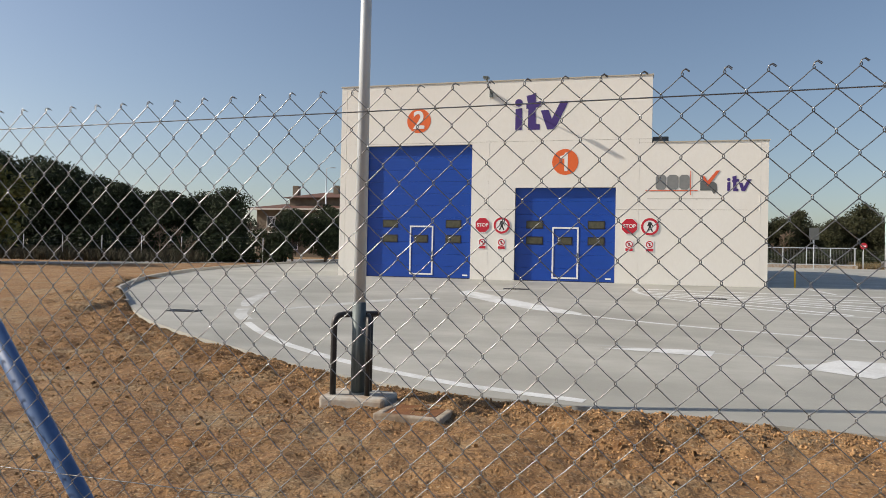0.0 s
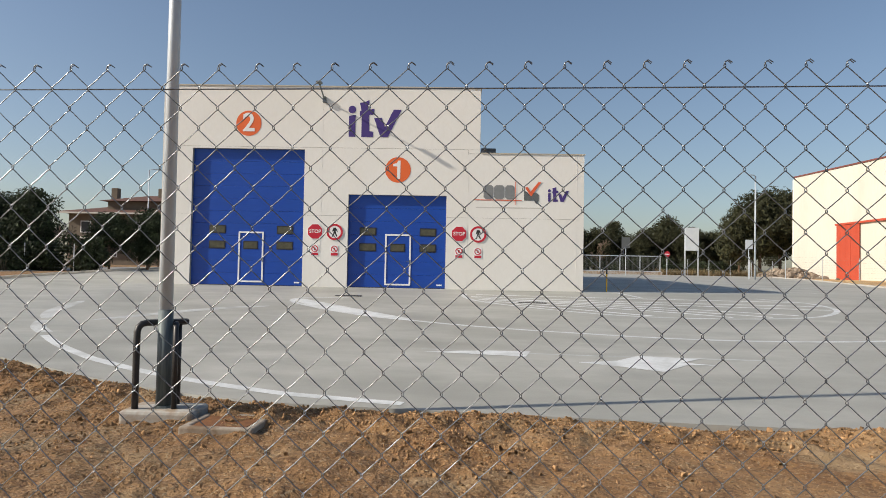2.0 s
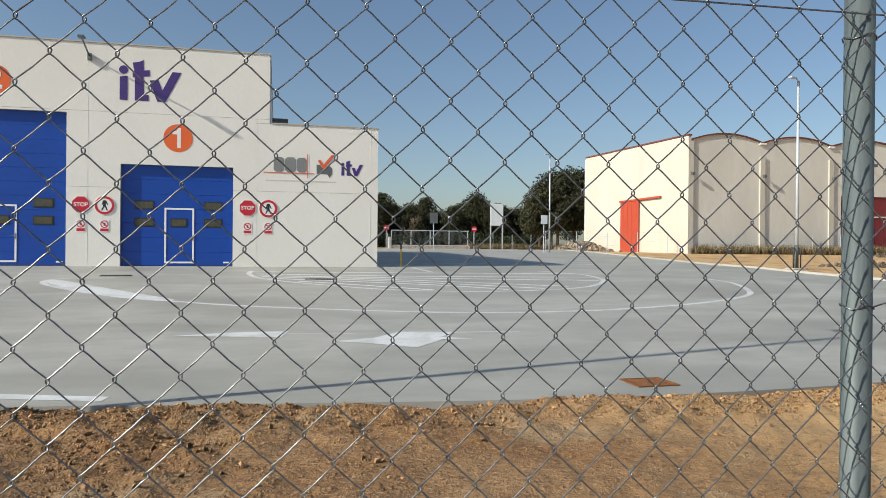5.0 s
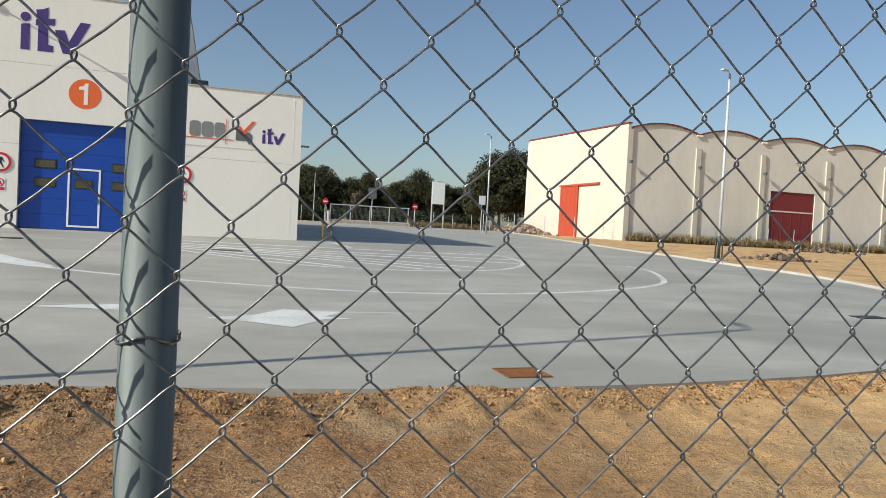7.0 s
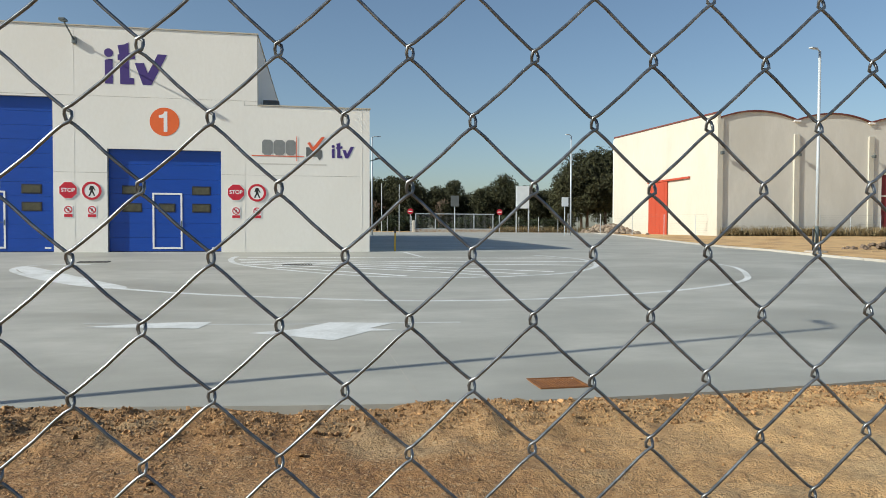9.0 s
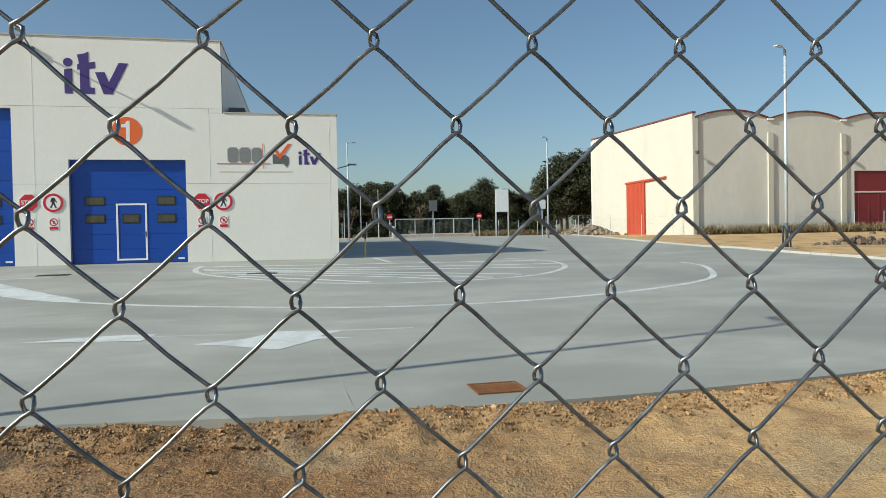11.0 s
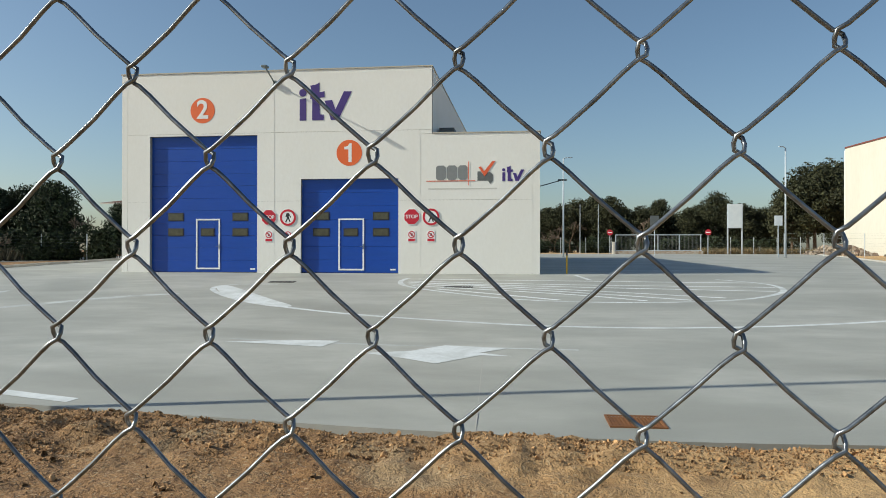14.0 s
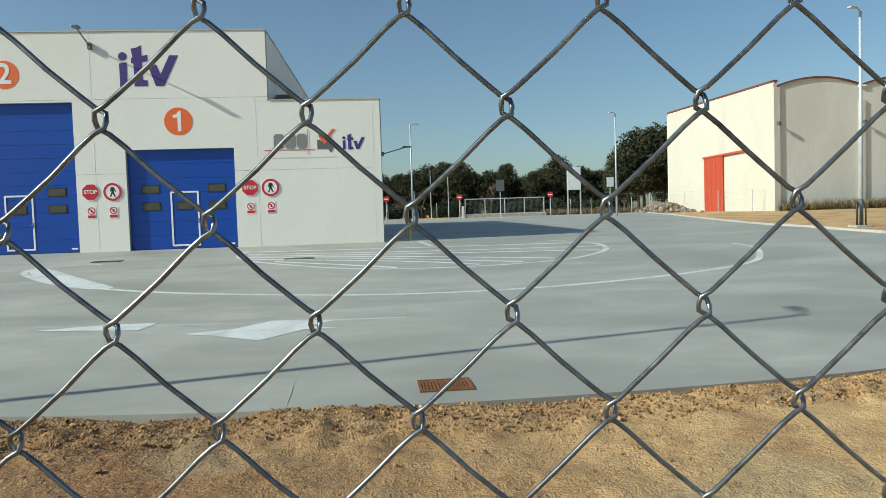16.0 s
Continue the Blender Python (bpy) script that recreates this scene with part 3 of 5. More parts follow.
sectional_door(-6.46, -1.83, 5.62, (-4.52, -3.48, 0.14, 2.22), [(-5.74, -5.06, 2.13, 2.47), (-5.74, -5.06, 1.50, 1.83), (-4.32, -3.72, 1.50, 1.83), (-2.95, -2.27, 2.13, 2.47), (-2.95, -2.27, 1.50, 1.83)],
               "tall closed blue sectional door with white framed wicket")
sectional_door(0.0, 4.0, 3.80, (1.52, 2.58, 0.12, 2.21), [(0.46, 1.15, 2.14, 2.47), (0.46, 1.15, 1.49, 1.82), (1.73, 2.33, 1.49, 1.82), (2.93, 3.60, 2.14, 2.47), (2.93, 3.60, 1.49, 1.82)],
               "closed blue sectional door with white framed wicket")
# dark inner room behind the doors
part("inner_wall", boxed(-7.44, 5.08, 0.5, 0.55, -0.2, 7.4), DARK, hall)

# ================= chain-link fence =================
F_Y, F_TURN, F_Z, F_SLOPE, CELL, CELL_H, PHASE = -26.9463, -0.03146, 1.2260, 0.00934, 0.085, 0.0892, 0.6635
ROWS_DOWN = 46
fence = thing("chain_link_fence", "galvanised chain-link fence with round posts and tension wires", "fence", (7.0, F_Y, 0.0))
fence.rotation_euler = (0, 0, F_TURN)


def picket(odd):
    """One zigzag wire of the mesh: it bends at every half row and hooks behind its neighbour there."""
    w, h, r, hook = CELL / 2, CELL_H / 2, 0.0012, 0.0022
    pts = []
    for k in range(-ROWS_DOWN, 2):
        left = (k % 2 == 0) != odd
        z, out = k * h, -1 if left else 1
        x = 0 if left else w
        for dz, ox, dy in ((-0.0105, -0.0085, -0.0015 * out), (-0.0055, -0.0026, -0.0018 * out), (-0.0032, hook * 0.75, -0.0015 * out), (0.0, hook, 0.0), (0.0032, hook * 0.75, 0.0015 * out), (0.0055, -0.0026, 0.0018 * out), (0.0105, -0.0085, 0.0015 * out)):
            if k < 1 or dz <= 0:
                pts.append((x + out * ox, dy, z + dz))
        if k == 1:   # the twisted end above the last bend
            pts += [(x, 0.002 * out, z + 0.007), (x + 0.007, 0.003 * out, z + 0.011), (x + 0.015, 0.004 * out, z + 0.005)]
        if k < 1:
            b = Vector((w / 2, 0.0016 * out * 0.6, z + h / 2 - 0.0006))
            pts.append(tuple(b))
    return tube_mesh("wire", [pts], r, 5, WIRE)


WIRES = (picket(False), picket(True))
for m in range(-150, 146):
    ob = new("wire", WIRES[m % 2])
    ob.parent = fence
    a = (m + PHASE) * CELL / 2
    ob.location = (a, R.uniform(-0.0006, 0.0006), F_Z + F_SLOPE * a + R.uniform(-0.0008, 0.0008))
    ob.rotation_euler = (0, R.uniform(-0.0006, 0.0006), 0)
for zz, lab in ((0.002, "upper tension wire"), (-0.965, "middle tension wire"), (-1.98, "lower tension wire")):
    pts = [(a, 0.0042, F_Z + zz + F_SLOPE * a - 0.004 * math.sin(a * 0.7) ** 2) for a in np.arange(-6.3, 6.3, 0.3)]
    tube("tension_wire", [pts], 0.0015, 6, WIRE, fence, lab)


def fence_post(a, top=1.275):
    post = thing("fence_post", "round galvanised fence post with flat black cap", "fence post", (7 + a, F_Y + math.sin(F_TURN) * a + 0.032, 0), "fence posts")
    bm = bmesh.new()
    rod(bm, (0, 0, -1.1), (0, 0, top), 0.0245, n=20)
    part("pole", bm, POST, post, smooth=True)
    bm = rod(bmesh.new(), (0, 0, top), (0, 0, top + 0.018), 0.027, 0.0235, 20)
    part("cap", bm, BLACK, post, "black plastic cap")
    for z in (1.19, 0.72, 0.24, -0.35):
        tube("tie_wire", [[(0.0265 * math.cos(u), 0.0265 * math.sin(u), z + 0.004 * math.sin(3 * u)) for u in np.linspace(0, 6.1, 16)] + [(0.028, -0.036, z + 0.01)]], 0.0014, 5, WIRE, post)
    return post


for a in (-4.85, -0.335, 4.3):
    fence_post(a)
brace = thing("fence_brace", "slanted tubular brace of the fence, tinted blue-grey like reflected sky", "fence brace", (0, 0, 0))
tube("bar", [[(2.16, -26.745, 1.10), (3.62, -26.765, -0.95)]], 0.027, 16, BRACE, brace)


# ================= signs on the hall =================
def number_disc(x, z, text):
    d = thing("bay_number", f"orange disc with white bay number {text} on the cream wall", "sign", group="bay numbers")
    part("disc", plate(ring_pts(x, z, 0.52, 56), -0.008, -0.001), ORANGE, d)
    if text == "1":
        part("number", plate([(x + a, z + b) for a, b in ((-0.03, -0.37), (0.10, -0.37), (0.10, 0.38), (0.01, 0.38), (-0.06, 0.27), (-0.2, 0.24), (-0.2, 0.14), (-0.03, 0.14))], -0.0125, -0.0085), WHITE, d, "white numeral")
    else:
        letters("number", text, x, z, -0.0125, 1.05, WHITE, d, "white numeral")


number_disc(2.0, 4.83, "1")
number_disc(-4.17, 6.66, "2")


def word_sign(x, z, s, label):
    """Three bold slanted letters, cut out of film: i, t, v."""
    w = thing("wall_lettering", label, "lettering", group="purple lettering")
    P = lambda pts: [(x + s * a, z + s * b) for a, b in pts]
    bm = plate(P([(0.0, 0.0), (0.27, 0.0), (0.27, 0.9), (0.0, 0.86)]), -0.010, -0.001)
    plate(P(ring_pts(0.13, 1.12, 0.155, 24)), -0.010, -0.001, bm)
    part("letter_i", bm, PURPLE, w)
    part("letter_t", plate(P([(0.52, 0.0), (1.0, 0.0), (1.0, 0.22), (0.84, 0.24), (0.82, 0.9), (1.03, 0.93), (1.03, 1.16), (0.82, 1.13), (0.82, 1.52), (0.66, 1.44), (0.44, 1.4), (0.5, 1.08), (0.44, 1.06), (0.44, 0.86), (0.52, 0.87)]), -0.010, -0.001), PURPLE, w)
    part("letter_v", plate(P([(1.03, 0.78), (1.34, 0.8), (1.48, 0.42), (1.83, 1.14), (2.15, 1.13), (1.6, 0.0), (1.3, 0.0)]), -0.010, -0.001), PURPLE, w)


word_sign(-0.05, 6.16, 1.0, "large purple three-letter inspection word on the cream wall: itv")
word_sign(8.11, 3.63, 0.395, "small purple three-letter inspection word on the cream wall: itv")
logo = thing("wall_logo", "grey and orange company mark on the cream wall", "logo")
for a, b in ((5.50, 5.89), (5.93, 6.34), (6.38, 6.75)):
    z0, z1, c = 3.70, 4.27, 0.08
    bm = plate([(a + c, z0), (b - c, z0), (b, z0 + c), (b, z1 - c), (b - c, z1), (a + c, z1), (a, z1 - c), (a, z0 + c)], -0.010, -0.001)
    part("grey_block", bm, LOGO_MID, logo)
part("red_rule", plate([(5.12, 3.645), (7.05, 3.645), (7.05, 3.675), (5.12, 3.675)], -0.014, -0.011), LOGO_RED, logo)
part("red_rule", plate([(6.775, 3.48), (6.80, 3.48), (6.80, 4.42), (6.775, 4.42)], -0.018, -0.0145), LOGO_RED, logo)
part("caption_bar", plate([(5.2, 3.33), (7.9, 3.33), (7.9, 3.375), (5.2, 3.375)], -0.005, -0.001), PALE, logo, "pale caption bar")
part("tick_box", plate([(7.14, 3.66), (7.14, 4.02), (7.26, 4.02), (7.33, 3.92), (7.62, 4.0), (7.74, 3.9), (7.74, 3.66), (7.64, 3.52), (7.55, 3.66)], -0.010, -0.001), LOGO_GREY, logo)
part("tick", plate([(7.18, 4.18), (7.28, 4.22), (7.40, 4.02), (7.72, 4.42), (7.84, 4.42), (7.42, 3.82)], -0.016, -0.011), LOGO_RED, logo, "orange tick")


def sign_set(x0, x1):
    s = thing("stop_sign", "red octagonal stop sign with white lettering on the wall", "sign", group="wall signs")
    part("plate", plate(ring_pts(x0, 2.26, 0.335, 8, math.pi / 8), -0.02, -0.001), WHITE, s)
    part("face", plate(ring_pts(x0, 2.26, 0.315, 8, math.pi / 8), -0.024, -0.0205), SIGN_RED, s)
    letters("word", "STOP", x0, 2.26, -0.0265, 0.2, WHITE, s, "white word STOP", 0.002)
    s = thing("no_pedestrians_sign", "round white prohibition sign with red rim on the wall", "sign", group="wall signs")
    part("plate", plate(ring_pts(x1, 2.25, 0.335, 40), -0.02, -0.001), WHITE, s)
    part("rim", annulus(x1, 2.25, 0.25, 0.335, -0.025, -0.0205), SIGN_RED, s)
    part("mark", plate([(x1 - 0.12, 2.06), (x1 - 0.06, 2.06), (x1 + 0.005, 2.2), (x1 + 0.07, 2.06), (x1 + 0.12, 2.06), (x1 + 0.05, 2.24), (x1 + 0.05, 2.33), (x1 + 0.11, 2.24), (x1 + 0.13, 2.27), (x1 + 0.05, 2.43), (x1 - 0.05, 2.43), (x1 - 0.1, 2.28), (x1 - 0.07, 2.26), (x1 - 0.04, 2.3), (x1 - 0.05, 2.2)], -0.0225, -0.0205), BLACK, s, "plain dark mark")
    for x in (x0, x1):
        q = thing("prohibition_notice", "small white notice with red barred circle and red bar", "sign", group="small notices")
        part("plate", boxed(x - 0.16, x + 0.16, -0.012, -0.001, 1.27, 1.70), WHITE, q)
        part("ring", annulus(x, 1.555, 0.105, 0.14, -0.0155, -0.0125, 28), SIGN_RED, q)
        part("slash", plate([(x - 0.09, 1.615), (x - 0.065, 1.64), (x + 0.09, 1.49), (x + 0.065, 1.465)], -0.0185, -0.016), SIGN_RED, q)
        part("symbol", plate([(x - 0.03, 1.5), (x + 0.035, 1.5), (x + 0.03, 1.6), (x - 0.02, 1.61)], -0.0148, -0.0125), BLACK, q)
        part("caption", boxed(x - 0.14, x + 0.14, -0.0155, -0.0125, 1.29, 1.395), SIGN_RED, q)


sign_set(-1.33, -0.53)
sign_set(4.54, 5.31)


def wall_light(p, tip, head_size, label, up=0.0):
    w = thing("wall_light", label, "outdoor light", group="wall lights")
    p, tip = Vector(p), Vector(tip)
    part("bracket", boxed(p.x - 0.07, p.x + 0.07, p.y - 0.07, p.y + 0.07, p.z - 0.12, p.z + 0.12, bevel=0.01), GALV, w)
    tube("arm", [[p, p.lerp(tip, 0.5) + Vector((0, 0, up)), tip]], 0.028, 10, GALV, w)
    d = (tip - p).normalized()
    bm = boxed(-head_size / 2, head_size / 2, -0.11, 0.11, -0.04, 0.04, bevel=0.015)
    bm.transform(Matrix.Translation(tip) @ Matrix.Rotation(math.atan2(d.y, d.x), 4, "Z"))
    part("lamp_head", bm, GALV, w)
    return w


wall_light((-1.06, -0.07, 7.66), (-1.08, -1.12, 8.08), 0.3, "grey bracket floodlight on the facade wall")
wall_light((9.64, 12.0, 4.5), (11.0, 12.0, 4.87), 0.5, "grey bracket floodlight on the side wall")
unit = thing("roof_unit", "grey roof air unit on the low flat roof", "air unit", (0, 0, 0))
part("casing", boxed(5.42, 6.05, 1.6, 2.5, 5.15, 6.05, bevel=0.02), LOGO_GREY, unit)
for k in range(6):
    part("grille_slat", boxed(5.47, 6.0, 1.575, 1.597, 5.3 + 0.11 * k, 5.36 + 0.11 * k), GALV, unit)

# ================= yard markings and drains =================
ribbon("lane_line", [(0.9, -5.0), (-0.55, -5.25), (-0.62, -6.6), (0.62, -8.55), (1.85, -9.95), (2.75, -10.65), (4.6, -11.85), (6.7, -12.75), (9.6, -13.55), (12.6, -13.45), (15.9, -12.4), (18.5, -10.8), (19.8, -9.0), (20.7, -7.0), (20.75, -5.6)], 0.17, WORN, "worn white curved lane line")
ribbon("lane_line", [(-0.75, -5.6), (0.65, -7.8), (2.1, -9.75), (3.3, -10.95)], 0.85, WORN, "broad faded white lane taper", lift=0.0025, taper=True)
ribbon("hatch_border", [(4.8, -2.2), (4.75, -3.5), (5.2, -5.2), (6.5, -6.9), (8.9, -8.9), (11.6, -9.35), (14.2, -8.65), (15.7, -7.3), (16.6, -5.6), (16.7, -3.6), (15.6, -2.0)], 0.18, WORN, "white border line of the hatched area")
for pts in ([(5.2, -2.6), (10.0, -3.0), (16.4, -3.4)], [(5.0, -3.5), (10.45, -4.5), (16.6, -4.9)], [(6.2, -4.4), (10.7, -5.3), (16.2, -6.2)], [(5.1, -4.0), (10.6, -6.3), (14.3, -8.1)], [(5.2, -4.55), (9.66, -6.5), (13.3, -8.7)], [(5.4, -5.2), (10.08, -7.42), (12.1, -8.95)], [(6.3, -6.2), (8.2, -7.6), (9.9, -8.95)]):
    ribbon("hatch_line", pts, 0.2, FRESH, "white hatch line on the concrete", smooth_n=3, lift=0.0065)
ribbon("edge_line", [(3.9, -19.85), (3.0, -19.62), (2.0, -19.3), (0.2, -18.35), (-1.3, -17.25)], 0.19, WORN, "worn white line along the concrete edge")
ribbon("edge_line", [(-1.3, -17.25), (-2.5, -16.05), (-3.5, -14.85)], 0.18, WORN, "worn white line along the concrete edge")
ribbon("edge_line", [(-3.75, -14.45), (-4.4, -13.6), (-4.9, -12.6)], 0.3, FAINT, "faded white line along the concrete edge")
ribbon("edge_line", [(-5.15, -12.1), (-5.9, -10.4), (-6.6, -7.8)], 0.4, FAINT, "faded white line along the concrete edge", taper=True)
ribbon("edge_line", [(-3.9, -12.3), (-2.2, -9.4), (-0.9, -8.2)], 0.5, FAINT, "faded white smear of road paint", taper=True)
ribbon("straight_line", [(3.9, -15.55), (6.5, -15.9), (9.9, -16.07)], 0.1, FAINT, "thin faded white line through the arrow", smooth_n=3, lift=0.003)
patch("direction_arrow", [(6.55, -16.66), (7.04, -16.88), (7.78, -17.36), (8.37, -16.68), (8.87, -16.7), (8.36, -16.46), (8.8, -16.02), (7.75, -15.86), (7.27, -16.4)], WORN, "white painted direction arrow on the concrete")
patch("direction_arrow", [(3.95, -15.88), (4.9, -16.03), (5.74, -16.2), (5.88, -15.6), (5.05, -15.6)], WORN, "worn tail of a white painted arrow")
for k in range(7):
    ribbon("bay_line", [(10.6 + 0.05 * k, 3.5 + 2.6 * k), (15.6 + 0.05 * k, 4.0 + 2.6 * k)], 0.12, WORN, "white parking bay line", smooth_n=0)
ribbon("bay_line", [(10.9, -0.4), (11.25, -2.6)], 0.16, WORN, "white parking bay line", smooth_n=0)
ribbon("bay_line", [(16.5, 2.0), (20.5, 3.2)], 0.16, WORN, "white parking bay line", smooth_n=0)
ribbon("bay_line", [(18.5, 8.0), (23.5, 9.2)], 0.16, WORN, "white parking bay line", smooth_n=0)
ribbon("saw_joint", [(8.6, -20.6), (8.3, -14.0), (8.0, -9.5)], 0.012, BACKING, "fine sawn joint in the concrete", smooth_n=0, lift=0.002)


def drain(x, y, w, d, turn, material, label, slots=7):
    g = thing("drain_cover", label, "drain cover", (x, y, level(y) + RAISE), "drain covers")
    g.rotation_euler = (math.atan(0.0425) if y > -20 else 0, 0, radians(turn))
    bm = bmesh.new()
    for a in [(-w / 2, w / 2, -d / 2, -d / 2 + 0.03), (-w / 2, w / 2, d / 2 - 0.03, d / 2), (-w / 2, -w / 2 + 0.03, -d / 2 + 0.03, d / 2 - 0.03), (w / 2 - 0.03, w / 2, -d / 2 + 0.03, d / 2 - 0.03)]:
        box(bm, *a, 0.001, 0.016)
    part("frame", bm, material, g)
    part("bed", boxed(-w / 2 + 0.03, w / 2 - 0.03, -d / 2 + 0.03, d / 2 - 0.03, 0.001, 0.005), BLACK if material is BLACK else material, g)
    n = slots
    for k in range(n):
        a = -w / 2 + 0.04 + (w - 0.08) * k / n
        part("bar", boxed(a, a + (w - 0.08) / n * 0.62, -d / 2 + 0.035, d / 2 - 0.035, 0.0055, 0.013), material, g)


drain(10.18, -20.06, 0.56, 0.50, 1.0, RUST, "rusty square cast-iron drain cover in the concrete", 13)
for x, y, w in ((6.95, -5.5, 0.9), (0.75, -4.2, 0.9), (-6.0, -13.5, 0.8), (20.4, -15.8, 0.8)):
    drain(x, y, w, 0.35, 3.0, BLACK, "dark slotted drain grate in the concrete", 9)


# ================= kerbs =================
def kerb_run(pts, label, stride=1.0, h=0.13):
    k = thing("kerb", label, "kerb", kind="structure")
    seg = []
    for (ax, ay), (bx, by) in zip(pts, pts[1:]):
        L = math.hypot(bx - ax, by - ay)
        n = max(1, round(L / stride))
        for j in range(n):
            seg.append(((ax + (bx - ax) * j / n, ay + (by - ay) * j / n), (ax + (bx - ax) * (j + 1) / n, ay + (by - ay) * (j + 1) / n)))
    for (ax, ay), (bx, by) in seg:
        d = Vector((bx - ax, by - ay))
        L = d.length
        bm = boxed(-L / 2 + 0.004, L / 2 - 0.004, -0.075, 0.075, -0.3, h, bevel=0.012)
        ob = part("kerb_stone", bm, KERB, k)
        z0, z1 = level(ay) + RAISE, level(by) + RAISE
        ob.location = ((ax + bx) / 2, (ay + by) / 2, (z0 + z1) / 2)
        ob.rotation_euler = (0, -math.atan2(z1 - z0, L), math.atan2(d.y, d.x))


left = rounded(YARD[25:], 4, False) + [YARD[0], (-8.2, -12.75)]
kerb_run([(x - 0.05, y) for x, y in left], "pale concrete kerb round the curved yard edge", 1.0)
kerb_run([(x + 0.06, y) for x, y in rounded(YARD[13:24], 4, False)], "pale concrete kerb along the sandy verge", 1.2, 0.09)
path = ribbon("far_road", [(-75, -6.0), (-45, 1.0), (-30, 7.0), (-25, 18), (-24.5, 34), (-25, 56)], 5.0, CONCRETE, "pale road beyond the yard kerb", lift=-0.02)
path["category"] = "road"


# ================= lamps =================
def lamp_post(x, y, z, head, label, height=8.7, plinth=True, r=0.074):
    p = thing("lamp_post", label, "lamp post", (x, y, z), "tall lamp posts")
    bm = rod(bmesh.new(), (0, 0, 0.05 if plinth else -0.1), (0, 0, height), r, r * 0.75, 20)
    part("pole", bm, POLE, p, smooth=True)
    if plinth:
        # the lowest metre of the pole is darker and slightly wider
        part("base_sleeve", rod(bmesh.new(), (0, 0, 0.06), (0, 0, 1.12), r * 1.1, r * 1.06, 20), POST, p, "darker, slightly wider tube round the lower pole", smooth=True)
    bm = rod(bmesh.new(), (0, 0, 0.058), (0, 0, 0.085), r * 1.35, r * 1.3, 16)
    part("base_plate", bm, GALV, p)
    h = Vector((head[0], head[1], 0))
    tube("arm", [[(0, 0, height - 0.05), (h.x * 0.4, h.y * 0.4, height + 0.04), (h.x, h.y, height + 0.06)]], 0.03, 8, POLE, p)
    bm = boxed(-0.2, 0.2, -0.09, 0.09, -0.03, 0.03, bevel=0.012)
    bm.transform(Matrix.Translation((h.x * 1.3, h.y * 1.3, height + 0.06)) @ Matrix.Rotation(math.atan2(h.y, h.x), 4, "Z"))
    part("lamp_head", bm, POLE, p, "flat grey lamp head")
    if plinth:
        bm = boxed(-0.38, 0.4, -0.25, 0.3, -0.4, 0.06, bevel=0.035)
        part("plinth", bm, PLINTH, p, "rough concrete plinth")
    return p


def lamp_guard(x, y, z, turn=0.0):
    g = thing("lamp_guard", "black bent steel guard round the lamp post", "guard rail", (x, y, z), "lamp guards")
    g.rotation_euler = (0, 0, turn)

    tube("bent_leg", [[(-0.285, 0.0, 0.0), (-0.285, 0.0, 0.3), (-0.285, 0.0, 0.6), (-0.283, 0.002, 0.82), (-0.268, 0.01, 0.872), (-0.235, 0.025, 0.905), (-0.18, 0.045, 0.915), (0.0, 0.1, 0.915), (0.23, 0.16, 0.915)]], 0.036, 14, BLACK, g)
    part("top_plate", boxed(-0.02, 0.25, 0.075, 0.215, 0.9, 0.945, bevel=0.012), BLACK, g)
    tube("leg", [[(0.1, -0.13, 0.0), (0.1, -0.13, 0.86), (0.11, -0.05, 0.9), (0.115, 0.1, 0.9)]], 0.03, 12, BLACK, g)
    tube("leg", [[(0.15, 0.14, 0.0), (0.15, 0.14, 0.89)]], 0.03, 12, BLACK, g)
    return g


lamp_post(1.36, -20.78, -0.81, (0.1, 0.4), "tall galvanised lamp post on a concrete plinth")
lamp_guard(1.36, -20.78, -0.75, radians(25))
lamp_post(28.95, -0.3, -0.03, (-0.32, -0.1), "tall galvanised lamp post on a concrete plinth")
lamp_guard(28.95, -0.3, 0.02, 0.4)
lamp_post(29.2, 30.5, 0.4, (-0.3, -0.1), "tall galvanised lamp post by the verge", plinth=False)
lamp_post(11.95, 30.0, 0.45, (0.4, 0.1), "tall galvanised lamp post by the parking bays", plinth=False, height=8.0)
lamp_post(-19.5, 25.0, 0.38, (0.4, 0.1), "thin far lamp post beyond the kerb", plinth=False, height=7.7, r=0.05)
mh = thing("manhole", "rusty square manhole cover in a concrete collar", "manhole", (2.17, -21.06, -0.835))
mh.rotation_euler = (0, 0, radians(-3))
bm = bmesh.new()
for a in [(-0.38, 0.38, -0.36, -0.27), (-0.38, 0.38, 0.27, 0.36), (-0.38, -0.29, -0.27, 0.27), (0.29, 0.38, -0.27, 0.27)]:
    box(bm, *a, -0.2, 0.02, bevel=0.02)
part("collar", bm, COLLAR, mh, "soil-stained concrete collar")
part("lid", boxed(-0.285, 0.285, -0.265, 0.265, -0.05, 0.012, bevel=0.006), RUST, mh, "rusted iron lid")
bollard = thing("bollard", "thin yellow post with black top beside the hall", "bollard", (10.62, 0.5, level(0.5) + RAISE))
part("post", rod(bmesh.new(), (0, 0, 0), (0, 0, 0.72), 0.03, n=14), YELLOW, bollard)
part("top", rod(bmesh.new(), (0, 0, 0.72), (0, 0, 0.95), 0.034, 0.03, 14), BLACK, bollard, "black top sleeve")


